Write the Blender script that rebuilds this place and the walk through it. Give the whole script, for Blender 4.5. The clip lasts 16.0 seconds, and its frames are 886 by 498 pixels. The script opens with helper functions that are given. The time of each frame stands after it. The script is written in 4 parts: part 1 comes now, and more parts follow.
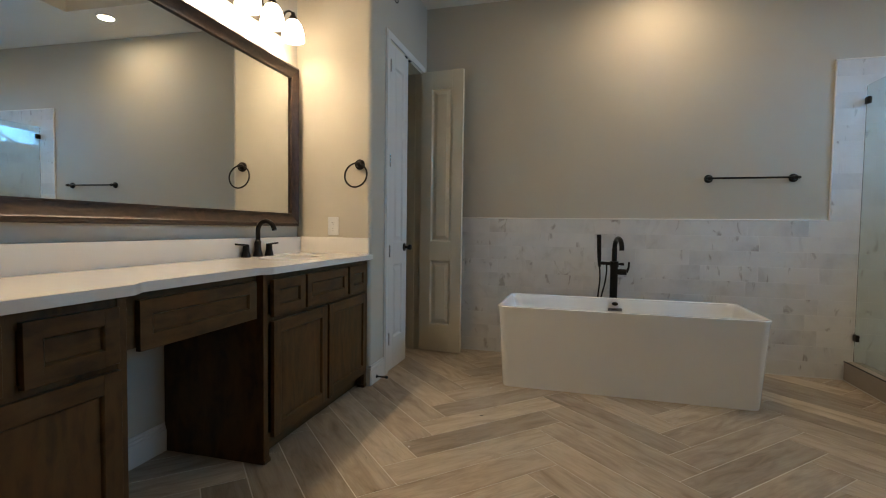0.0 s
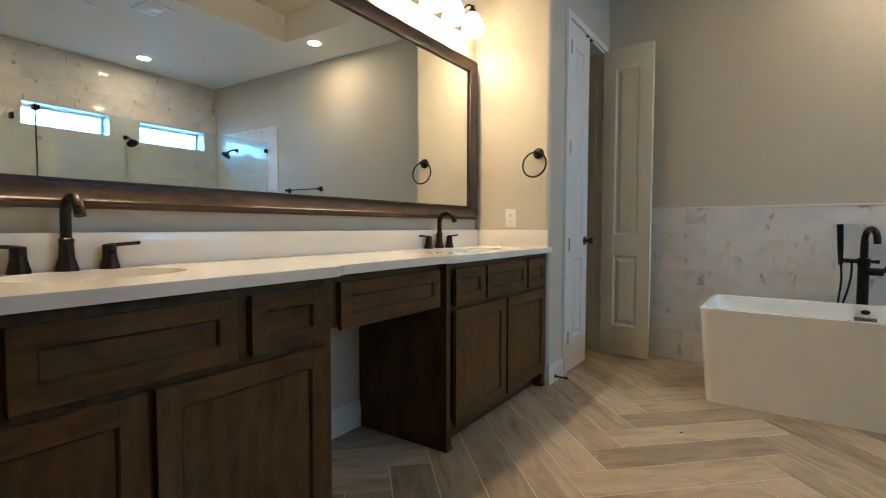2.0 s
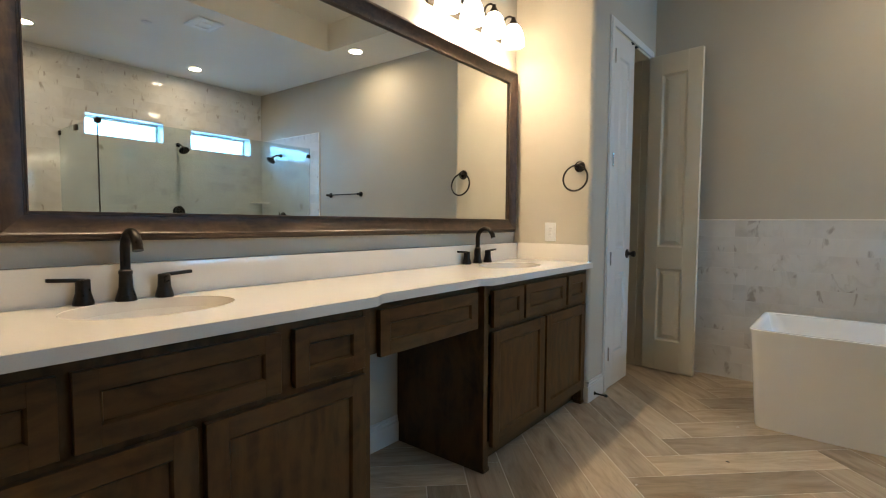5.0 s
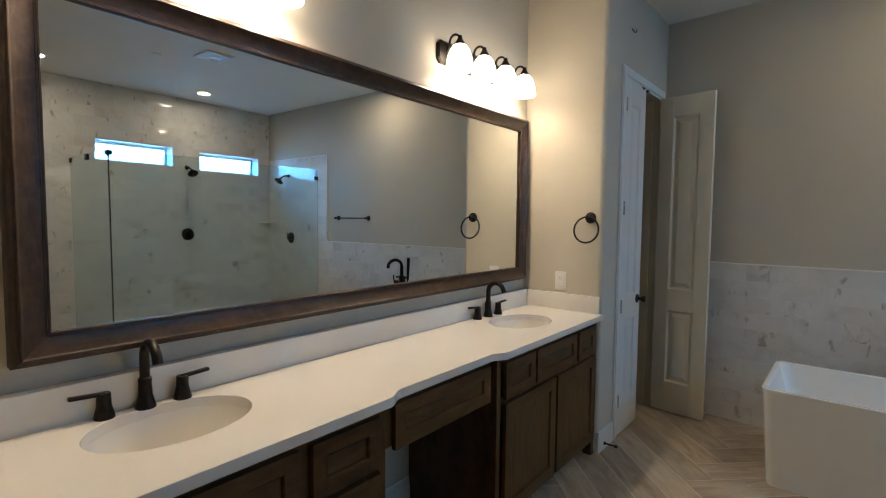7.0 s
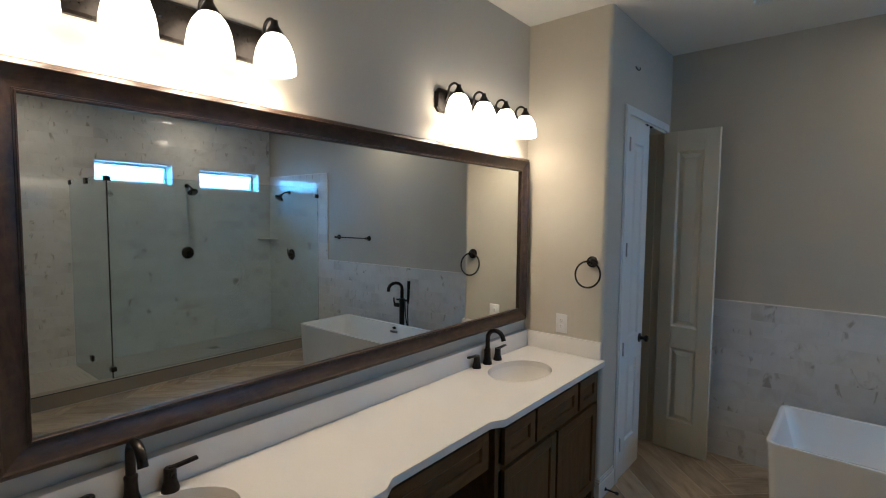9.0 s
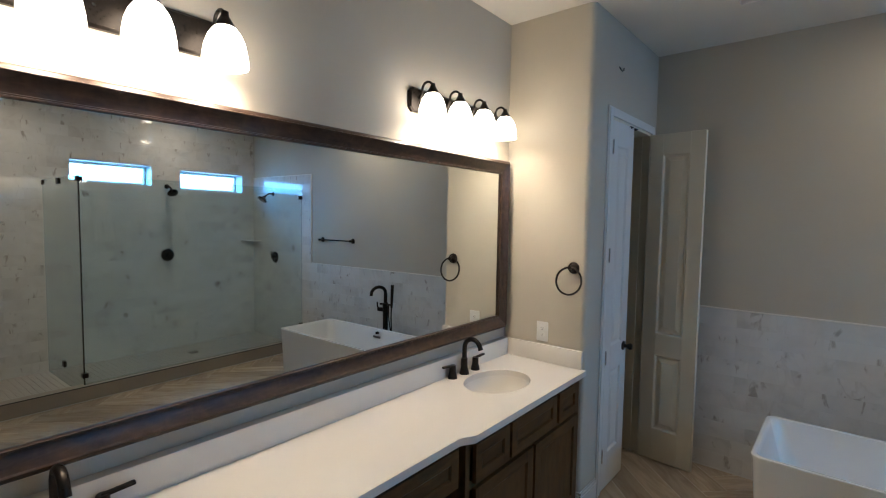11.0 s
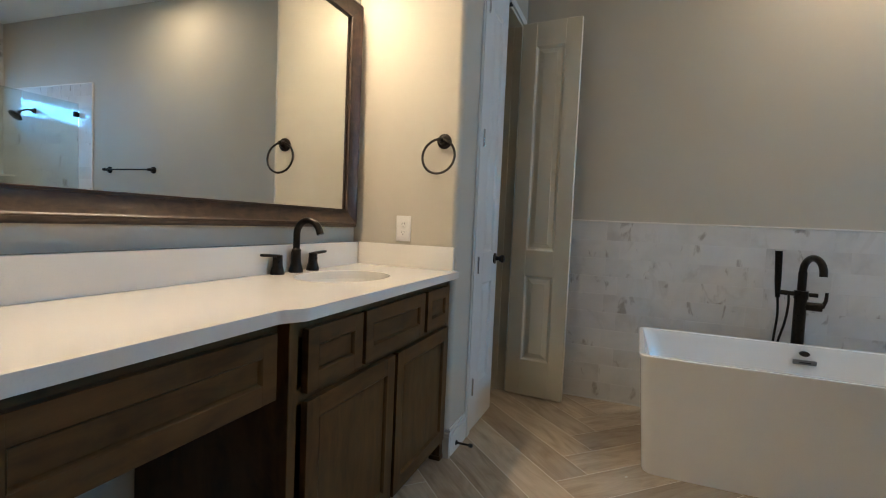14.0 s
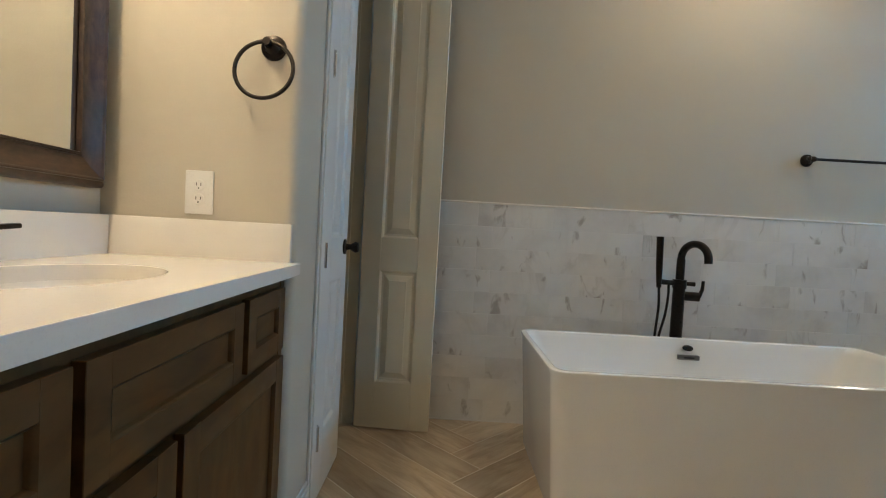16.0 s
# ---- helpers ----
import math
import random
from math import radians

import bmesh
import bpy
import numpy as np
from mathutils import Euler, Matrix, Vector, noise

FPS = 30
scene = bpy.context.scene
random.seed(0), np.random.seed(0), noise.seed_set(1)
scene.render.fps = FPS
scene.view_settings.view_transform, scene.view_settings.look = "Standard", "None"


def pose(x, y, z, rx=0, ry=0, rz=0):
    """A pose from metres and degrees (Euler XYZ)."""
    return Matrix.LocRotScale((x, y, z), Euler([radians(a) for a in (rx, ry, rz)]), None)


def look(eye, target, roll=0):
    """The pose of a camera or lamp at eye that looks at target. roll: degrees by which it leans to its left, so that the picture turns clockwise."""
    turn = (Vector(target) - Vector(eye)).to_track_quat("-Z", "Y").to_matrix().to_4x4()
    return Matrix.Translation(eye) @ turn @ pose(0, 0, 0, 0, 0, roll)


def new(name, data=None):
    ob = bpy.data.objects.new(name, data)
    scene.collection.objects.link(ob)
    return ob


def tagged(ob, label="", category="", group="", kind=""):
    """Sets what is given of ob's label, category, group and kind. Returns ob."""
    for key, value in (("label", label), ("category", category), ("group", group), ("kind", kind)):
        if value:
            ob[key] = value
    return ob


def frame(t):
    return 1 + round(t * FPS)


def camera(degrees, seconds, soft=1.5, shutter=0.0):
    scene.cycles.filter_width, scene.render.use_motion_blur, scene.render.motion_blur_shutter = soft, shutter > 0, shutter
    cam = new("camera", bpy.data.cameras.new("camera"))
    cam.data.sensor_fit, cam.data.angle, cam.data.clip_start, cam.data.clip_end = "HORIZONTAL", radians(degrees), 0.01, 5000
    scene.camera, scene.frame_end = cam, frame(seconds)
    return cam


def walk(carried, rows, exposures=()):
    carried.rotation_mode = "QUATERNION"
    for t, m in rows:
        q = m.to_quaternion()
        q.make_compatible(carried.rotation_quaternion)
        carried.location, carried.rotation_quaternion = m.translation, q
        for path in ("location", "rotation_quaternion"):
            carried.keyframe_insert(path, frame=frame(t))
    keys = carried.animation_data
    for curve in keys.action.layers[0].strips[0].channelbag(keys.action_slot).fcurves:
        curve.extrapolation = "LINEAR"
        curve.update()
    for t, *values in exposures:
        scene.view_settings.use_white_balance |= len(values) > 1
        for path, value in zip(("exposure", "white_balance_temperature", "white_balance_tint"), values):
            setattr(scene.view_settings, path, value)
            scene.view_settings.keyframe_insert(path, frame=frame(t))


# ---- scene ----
cam = camera(85.7, 16.0, soft=1.1)
PATH = [
    (0, (0.174, 0.119, 1.092), (-0.359, 2.045, 1.006), 0.8),
    (0.5, (0.118, 0.139, 1.073), (-0.686, 1.969, 0.984), 0.5),
    (1, (0.079, 0.17, 1.061), (-0.916, 1.902, 0.97), 0.2),
    (1.5, (0.066, 0.187, 1.044), (-1.037, 1.852, 0.954), 0.1),
    (2, (0.064, 0.203, 1.038), (-1.096, 1.83, 0.946), 0.1),
    (2.5, (0.072, 0.209, 1.042), (-1.12, 1.812, 0.947), 0.1),
    (3, (0.076, 0.208, 1.042), (-1.136, 1.796, 0.945), 0.1),
    (5.5, (0.05, 0.199, 1.227), (-1.239, 1.724, 1.116), 0.4),
    (6, (0.036, 0.194, 1.324), (-1.25, 1.722, 1.21), 0.4),
    (6.5, (0.02, 0.192, 1.432), (-1.271, 1.715, 1.314), 0.5),
    (7, (0.019, 0.19, 1.497), (-1.279, 1.706, 1.376), 0.5),
    (7.5, (0.019, 0.193, 1.567), (-1.285, 1.705, 1.443), 0.6),
    (8, (-0.004, 0.209, 1.672), (-1.311, 1.717, 1.545), 0.6),
    (8.5, (-0.009, 0.233, 1.772), (-1.317, 1.741, 1.64), 0.6),
    (11, (0.002, 0.407, 1.803), (-1.286, 1.931, 1.678), 0.9),
    (11.5, (-0.003, 0.477, 1.711), (-1.211, 2.066, 1.588), 1.2),
    (12, (-0.039, 0.536, 1.616), (-1.122, 2.213, 1.493), 1.5),
    (12.5, (-0.115, 0.616, 1.498), (-1.118, 2.343, 1.379), 1.8),
    (13, (-0.183, 0.694, 1.365), (-1.11, 2.463, 1.25), 2.0),
    (13.5, (-0.27, 0.842, 1.224), (-1.12, 2.649, 1.11), 2.2),
    (14, (-0.384, 1.009, 1.135), (-1.131, 2.861, 1.025), 2.5),
    (14.5, (-0.557, 1.154, 1.091), (-1.248, 3.028, 0.974), 2.5),
    (15, (-0.701, 1.327, 1.036), (-1.282, 3.238, 0.942), 2.6),
    (15.5, (-0.739, 1.542, 1.025), (-1.12, 3.503, 0.935), 2.8),
    (16, (-0.736, 1.745, 1.025), (-0.743, 3.743, 0.951), 3.2),
]

walk(cam, [(t, look(eye, target, roll)) for t, eye, target, roll in PATH], [(0, 0.14, 7150, 16), (0.5, 0.28, 7100, 15), (1, 0.42, 7100, 15), (2, 0.57, 7200, 15), (3, 0.62, 7200, 15), (5.5, 0.47, 7050, 15), (6, 0.32, 6850, 15), (7, -0.02, 6450, 15), (8.5, -0.32, 5950, 15), (11, -0.06, 6000, 16), (12, 0.02, 6050, 16), (13, 0.08, 6300, 15), (14, 0.32, 6650, 15), (14.5, 0.45, 6900, 14), (15, 0.52, 7000, 14), (16, 0.48, 7000, 13)])

# ---- light ----
world = bpy.data.worlds.new("sky")
scene.world = world
world.use_nodes = True
sky = world.node_tree.nodes.new("ShaderNodeTexSky")
sky.sky_type, sky.sun_disc = "NISHITA", False
sky.sun_elevation, sky.sun_rotation = radians(50), radians(200)
background = world.node_tree.nodes["Background"]
background.inputs[1].default_value = 0.12
world.node_tree.links.new(sky.outputs[0], background.inputs[0])

SCONCE_BULB, SHADE_GLOW, CAN_WATT, WINDOW_WATT = 5.4, 12.5, 8.0, 9.8
WARM, DAY = (1.0, 0.84, 0.60), (0.062, 0.45, 0.96)


def lamp(kind, name, m, watt, colour, **settings):
    light = bpy.data.lights.new(name, kind)
    light.energy, light.color = watt, colour
    for key, value in settings.items():
        if key == "size":
            light.size = value
        elif key == "size_y":
            light.shape, light.size_y = "RECTANGLE", value
        elif key == "disk":
            light.shape, light.size = "DISK", value
        elif key == "radius":
            light.shadow_soft_size = value
        elif key == "spread":
            light.spread = radians(value)
    ob = new(name, light)
    ob.matrix_world = m
    return ob


# ---- materials ----
def material(name, base, rough=0.5, metal=0.0, coat=0.0):
    m = bpy.data.materials.new(name)
    m.use_nodes = True
    b = m.node_tree.nodes["Principled BSDF"]
    b.inputs["Base Color"].default_value = (*base, 1)
    b.inputs["Roughness"].default_value = rough
    b.inputs["Metallic"].default_value = metal
    b.inputs["Coat Weight"].default_value = coat
    return m, m.node_tree.nodes, m.node_tree.links, b


def ramp(nodes, links, source, stops):
    r = nodes.new("ShaderNodeValToRGB")
    e = r.color_ramp.elements
    while len(e) < len(stops):
        e.new(0.5)
    for item, (p, c) in zip(e, stops):
        item.position, item.color = p, (*c, 1) if len(c) == 3 else c
    links.new(source, r.inputs[0])
    return r.outputs[0]


def coords(nodes, links, scale=(1, 1, 1), random="", turn=(0, 0, 0)):
    """Object coordinates in metres, scaled, shifted by a random amount for each object or island."""
    t = nodes.new("ShaderNodeTexCoord")
    mp = nodes.new("ShaderNodeMapping")
    mp.inputs["Scale"].default_value = scale
    mp.inputs["Rotation"].default_value = turn
    links.new(t.outputs["Object"], mp.inputs[0])
    if not random:
        return mp.outputs[0]
    if random == "object":
        r = nodes.new("ShaderNodeObjectInfo").outputs["Random"]
    else:
        r = nodes.new("ShaderNodeNewGeometry").outputs["Random Per Island"]
    k = nodes.new("ShaderNodeVectorMath")
    k.operation = "MULTIPLY_ADD"
    links.new(r, k.inputs[0])
    k.inputs[1].default_value = (37.0, 53.0, 71.0)
    links.new(mp.outputs[0], k.inputs[2])
    return k.outputs[0]


def noise_of(nodes, links, vector, scale, detail=4.0, rough=0.55, distort=0.0):
    n = nodes.new("ShaderNodeTexNoise")
    n.inputs["Scale"].default_value = scale
    n.inputs["Detail"].default_value = detail
    n.inputs["Roughness"].default_value = rough
    n.inputs["Distortion"].default_value = distort
    links.new(vector, n.inputs["Vector"])
    return n.outputs["Fac"]


def mix(nodes, links, fac, a, b, mode="MIX"):
    x = nodes.new("ShaderNodeMix")
    x.data_type, x.blend_type = "RGBA", mode
    for value, slot in ((fac, 0), (a, 6), (b, 7)):
        if isinstance(value, (int, float)):
            x.inputs[slot].default_value = value
        elif isinstance(value, tuple):
            x.inputs[slot].default_value = (*value, 1)
        else:
            links.new(value, x.inputs[slot])
    return x.outputs[2]


def bump(nodes, links, b, height, strength, distance=0.002):
    n = nodes.new("ShaderNodeBump")
    n.inputs["Strength"].default_value = strength
    n.inputs["Distance"].default_value = distance
    links.new(height, n.inputs["Height"])
    links.new(n.outputs[0], b.inputs["Normal"])


def painted(name, base, rough, grain=160.0, depth=0.25):
    m, n, l, b = material(name, base, rough)
    v = coords(n, l)
    big = noise_of(n, l, v, 1.3, 3)
    fine = noise_of(n, l, v, grain, 3)
    dark = tuple(c * 0.93 for c in base)
    l.new(mix(n, l, big, dark, tuple(min(1, c * 1.04) for c in base)), b.inputs["Base Color"])
    l.new(ramp(n, l, fine, [(0.3, (rough * 0.85,) * 3), (0.7, (min(1, rough * 1.12),) * 3)]), b.inputs["Roughness"])
    bump(n, l, b, fine, depth, 0.0012)
    return m


def marble(name, random):
    m, n, l, b = material(name, (0.7, 0.7, 0.69), 0.12)
    v = coords(n, l, (1, 1, 1), random)
    clouds = noise_of(n, l, v, 2.6, 6, 0.6, 0.5)
    base = ramp(n, l, clouds, [(0.28, (0.53, 0.515, 0.50)), (0.42, (0.645, 0.635, 0.615)), (0.58, (0.71, 0.70, 0.68)), (0.8, (0.74, 0.73, 0.71))])
    # soft veins
    v2 = coords(n, l, (1.0, 1.0, 0.55), random, (0.3, 0.4, 0.5))
    vein = noise_of(n, l, v2, 3.0, 5, 0.55, 1.0)
    thin = ramp(n, l, vein, [(0.462, (0, 0, 0)), (0.5, (1, 1, 1)), (0.53, (0, 0, 0))])
    where = ramp(n, l, noise_of(n, l, v, 2.2, 2), [(0.52, (0, 0, 0)), (0.72, (0.34, 0.34, 0.34))])
    base = mix(n, l, mix(n, l, 1.0, thin, where, "MULTIPLY"), base, (0.36, 0.325, 0.295))
    # brown-grey smears, taller than wide, with soft edges
    v3 = coords(n, l, (1.5, 1.5, 0.62), random)
    spot = noise_of(n, l, v3, 9.0, 4, 0.55, 0.5)
    dash = ramp(n, l, spot, [(0.625, (0, 0, 0)), (0.70, (0.62, 0.62, 0.62)), (0.8, (0.8, 0.8, 0.8))])
    base = mix(n, l, dash, base, (0.27, 0.235, 0.205))
    tone = n.new("ShaderNodeObjectInfo" if random == "object" else "ShaderNodeNewGeometry").outputs["Random" if random == "object" else "Random Per Island"]
    l.new(mix(n, l, 1.0, base, ramp(n, l, tone, [(0, (0.972, 0.972, 0.975)), (1, (1, 1, 1))]), "MULTIPLY"), b.inputs["Base Color"])
    l.new(ramp(n, l, noise_of(n, l, v, 30, 3), [(0.3, (0.04,) * 3), (0.75, (0.10,) * 3)]), b.inputs["Roughness"])
    bump(n, l, b, noise_of(n, l, v, 7.0, 2), 0.05, 0.002)
    return m


def plank_look(name):
    m, n, l, b = material(name, (0.4, 0.33, 0.26), 0.42)
    v = coords(n, l, (0.9, 4.2, 4.2), "object")
    grain = noise_of(n, l, v, 3.6, 7, 0.6, 0.9)
    base = ramp(n, l, grain, [(0.27, (0.255, 0.190, 0.128)), (0.43, (0.385, 0.300, 0.212)), (0.57, (0.475, 0.382, 0.280)), (0.78, (0.56, 0.46, 0.350))])
    # fine streaks and short dark saw marks
    streak = noise_of(n, l, coords(n, l, (1.5, 26.0, 1.0), "object"), 5.0, 4, 0.6, 0.4)
    base = mix(n, l, ramp(n, l, streak, [(0.40, (0.22, 0.22, 0.22)), (0.56, (0, 0, 0))]), base, (0.20, 0.155, 0.115))
    crack = ramp(n, l, noise_of(n, l, coords(n, l, (3.2, 15.0, 1.0), "object"), 5.0, 5, 0.65, 1.4), [(0.64, (0, 0, 0)), (0.70, (0.75, 0.75, 0.75))])
    where = ramp(n, l, noise_of(n, l, coords(n, l, (1, 1, 1), "object"), 3.0, 2), [(0.47, (0, 0, 0)), (0.6, (1, 1, 1))])
    base = mix(n, l, mix(n, l, 1.0, crack, where, "MULTIPLY"), base, (0.12, 0.09, 0.068))
    wash = ramp(n, l, noise_of(n, l, coords(n, l, (1, 2.0, 1), "object"), 2.4, 4), [(0.45, (0, 0, 0)), (0.72, (0.5, 0.5, 0.5))])
    base = mix(n, l, wash, base, (0.52, 0.435, 0.340))
    tone = ramp(n, l, n.new("ShaderNodeObjectInfo").outputs["Random"], [(0, (0.66, 0.65, 0.63)), (0.22, (0.80, 0.79, 0.775)), (0.5, (0.98, 0.97, 0.95)), (0.8, (1.08, 1.08, 1.06)), (1, (1.18, 1.18, 1.16))])
    l.new(mix(n, l, 1.0, base, tone, "MULTIPLY"), b.inputs["Base Color"])
    l.new(ramp(n, l, grain, [(0.3, (0.50,) * 3), (0.7, (0.34,) * 3)]), b.inputs["Roughness"])
    bump(n, l, b, grain, 0.3, 0.0015)
    return m


def stained(name, along, dark=0.6, gloss=1.0):
    """Dark stained wood; along: 'y' or 'z', the way of the grain."""
    m, n, l, b = material(name, (0.06, 0.035, 0.02), 0.38)
    b.inputs["Specular IOR Level"].default_value = 0.26
    s = (6.0, 1.5, 6.0) if along == "y" else (6.0, 6.0, 1.5)
    v = coords(n, l, s)
    grain = noise_of(n, l, v, 3.0, 7, 0.6, 0.9)
    base = ramp(n, l, grain, [(0.28, tuple(c * dark for c in (0.041, 0.0205, 0.0080))), (0.5, tuple(c * dark for c in (0.096, 0.0475, 0.0160))), (0.75, tuple(c * dark for c in (0.190, 0.095, 0.031)))])
    # flame figure: bands that bend across the board
    wave = n.new("ShaderNodeTexWave")
    wave.bands_direction = "Z" if along == "y" else "Y"
    wave.inputs["Scale"].default_value = 4.5
    wave.inputs["Distortion"].default_value = 7.0
    wave.inputs["Detail"].default_value = 3.0
    wave.inputs["Detail Scale"].default_value = 1.6
    l.new(coords(n, l, (1.0, 0.5, 1.0) if along == "y" else (1.0, 1.0, 0.5)), wave.inputs["Vector"])
    flame = ramp(n, l, wave.outputs["Fac"], [(0.45, (0, 0, 0)), (0.95, (0.30, 0.30, 0.30))])
    base = mix(n, l, flame, base, tuple(c * dark for c in (0.235, 0.120, 0.041)))
    blotch = noise_of(n, l, coords(n, l), 6.0, 5, 0.62, 1.0)
    l.new(mix(n, l, ramp(n, l, blotch, [(0.35, (0, 0, 0)), (0.7, (0.6, 0.6, 0.6))]), base, tuple(c * dark for c in (0.215, 0.106, 0.034))), b.inputs["Base Color"])
    l.new(ramp(n, l, blotch, [(0.3, (0.30 * gloss,) * 3), (0.7, (0.46 * gloss,) * 3)]), b.inputs["Roughness"])
    bump(n, l, b, grain, 0.18, 0.0008)
    return m


def framed(name, along):
    """Dark reddish-brown moulding stain with a mottled hand-rubbed look."""
    m, n, l, b = material(name, (0.06, 0.034, 0.022), 0.45)
    b.inputs["Specular IOR Level"].default_value = 0.38
    v = coords(n, l, (6.0, 1.5, 6.0) if along == "y" else (6.0, 6.0, 1.5))
    mottle = noise_of(n, l, coords(n, l), 22.0, 5, 0.6, 0.8)
    grain = noise_of(n, l, v, 8.0, 6, 0.6, 0.8)
    base = ramp(n, l, grain, [(0.3, (0.022, 0.0122, 0.008)), (0.55, (0.046, 0.0255, 0.0158)), (0.8, (0.086, 0.048, 0.029))])
    rub = ramp(n, l, mottle, [(0.45, (0, 0, 0)), (0.75, (0.5, 0.5, 0.5))])
    l.new(mix(n, l, rub, base, (0.100, 0.057, 0.034)), b.inputs["Base Color"])
    l.new(ramp(n, l, mottle, [(0.3, (0.31,) * 3), (0.7, (0.46,) * 3)]), b.inputs["Roughness"])
    bump(n, l, b, mottle, 0.18, 0.0012)
    return m


def speckled(name, base, rough):
    m, n, l, b = material(name, base, rough)
    v = coords(n, l)
    fine = noise_of(n, l, v, 260, 2)
    big = noise_of(n, l, v, 2.2, 4)
    a = mix(n, l, ramp(n, l, fine, [(0.55, (0, 0, 0)), (0.75, (0.3, 0.3, 0.3))]), base, tuple(c * 0.8 for c in base))
    l.new(mix(n, l, ramp(n, l, big, [(0.4, (0, 0, 0)), (0.8, (0.25,) * 3)]), a, tuple(c * 0.9 for c in base)), b.inputs["Base Color"])
    l.new(ramp(n, l, big, [(0.3, (rough * 0.8,) * 3), (0.8, (rough * 1.3,) * 3)]), b.inputs["Roughness"])
    return m


def bronze_of(name):
    m, n, l, b = material(name, (0.022, 0.018, 0.016), 0.32, 0.75)
    v = coords(n, l)
    f = noise_of(n, l, v, 90, 3)
    l.new(mix(n, l, f, (0.012, 0.010, 0.009), (0.034, 0.027, 0.022)), b.inputs["Base Color"])
    l.new(ramp(n, l, f, [(0.3, (0.26,) * 3), (0.7, (0.42,) * 3)]), b.inputs["Roughness"])
    return m


WALL = painted("wall_paint", (0.525, 0.48, 0.395), 0.7)
CEILING = painted("ceiling_paint", (0.82, 0.785, 0.71), 0.8, 110, 0.4)
TRIM = painted("trim_paint", (0.70, 0.69, 0.66), 0.35, 60, 0.08)
DOORPAINT = painted("door_paint", (0.68, 0.63, 0.505), 0.33, 70, 0.08)
MARBLE = marble("marble_tile", "object")
MARBLE_FAR = marble("marble_tile_joined", "island")
GROUT = painted("grout", (0.66, 0.65, 0.63), 0.85, 90)
FLOOR_GROUT = painted("floor_grout", (0.68, 0.62, 0.53), 0.85, 90)
PLANK = plank_look("wood_look_tile")
WOOD_Y = stained("stained_wood_level", "y")
WOOD_Z = stained("stained_wood_upright", "z")
FRAMEWOOD_Y = framed("frame_wood_level", "y")
FRAMEWOOD_Z = framed("frame_wood_upright", "z")
QUARTZ = speckled("quartz", (0.78, 0.735, 0.675), 0.11)
ACRYLIC = speckled("white_acrylic", (0.80, 0.80, 0.79), 0.10)
CERAMIC = speckled("white_ceramic", (0.83, 0.79, 0.73), 0.05)
BRONZE = bronze_of("oil_rubbed_bronze")
NICKEL = material("dull_nickel", (0.22, 0.22, 0.23), 0.35, 1.0)[0]
CHROME = material("chrome", (0.62, 0.62, 0.63), 0.12, 1.0)[0]
DARKMETAL = material("dark_slot", (0.02, 0.02, 0.02), 0.5)[0]
PLASTIC = painted("white_plastic", (0.76, 0.75, 0.72), 0.3, 200, 0.03)
MIRROR = material("mirror_silver", (0.86, 0.89, 0.88), 0.0, 1.0)[0]
REVEAL = painted("reveal_tile", (0.74, 0.73, 0.71), 0.3, 80, 0.1)
MOSAIC = painted("mosaic_stone", (0.43, 0.40, 0.37), 0.35, 30, 0.1)
CURB_TILE = painted("curb_tile", (0.33, 0.285, 0.235), 0.42, 24, 0.15)


def glass_of(name, tint):
    m, n, l, b = material(name, tint, 0.0)
    b.inputs["Transmission Weight"].default_value = 1.0
    b.inputs["IOR"].default_value = 1.48
    return m


GLASS = glass_of("shower_glass", (0.75, 0.865, 0.88))
PANE = glass_of("window_glass", (0.95, 0.98, 1.0))


def glow(name, colour, strength):
    m, n, l, b = material(name, (0.85, 0.83, 0.8), 0.3)
    b.inputs["Emission Color"].default_value = (*colour, 1)
    b.inputs["Emission Strength"].default_value = strength
    return m


SHADE = glow("lit_white_glass", (1.0, 0.86, 0.63), SHADE_GLOW)
CANGLOW = glow("lit_lens", (1.0, 0.88, 0.70), 14.0)
OUTSIDE = glow("outdoor_light", (0.46, 0.72, 1.0), 3.2)


# ---- helpers of this scene ----
def link(name, bm, mat, smooth=False):
    bmesh.ops.recalc_face_normals(bm, faces=bm.faces[:])
    me = bpy.data.meshes.new(name)
    bm.to_mesh(me)
    bm.free()
    me.materials.append(mat)
    if smooth:
        for p in me.polygons:
            p.use_smooth = True
        me.set_sharp_from_angle(angle=radians(38))
    return new(name, me)


def part(name, bm, mat, parent, label="", smooth=True):
    ob = link(name, bm, mat, smooth)
    ob.parent = parent
    if label:
        ob["label"] = label
    return ob


def thing(name, label, category, at=(0, 0, 0), group=""):
    ob = new(name)
    ob.empty_display_size = 0.1
    ob.location = at
    return tagged(ob, label, category, group)


def setting(name, bm, mat, label="", smooth=False):
    return tagged(link(name, bm, mat, smooth), label, kind="structure")


def box(bm, x0, x1, y0, y1, z0, z1, bevel=0.0, seg=2):
    r = bmesh.ops.create_cube(bm, size=1.0)
    bmesh.ops.transform(bm, matrix=Matrix.Translation(((x0 + x1) / 2, (y0 + y1) / 2, (z0 + z1) / 2)) @ Matrix.Diagonal((abs(x1 - x0), abs(y1 - y0), abs(z1 - z0), 1)), verts=r["verts"])
    if bevel:
        e = list({e for v in r["verts"] for e in v.link_edges})
        bmesh.ops.bevel(bm, geom=e, offset=bevel, segments=seg, profile=0.5, affect="EDGES")
    return bm


def boxed(*a, **k):
    return box(bmesh.new(), *a, **k)


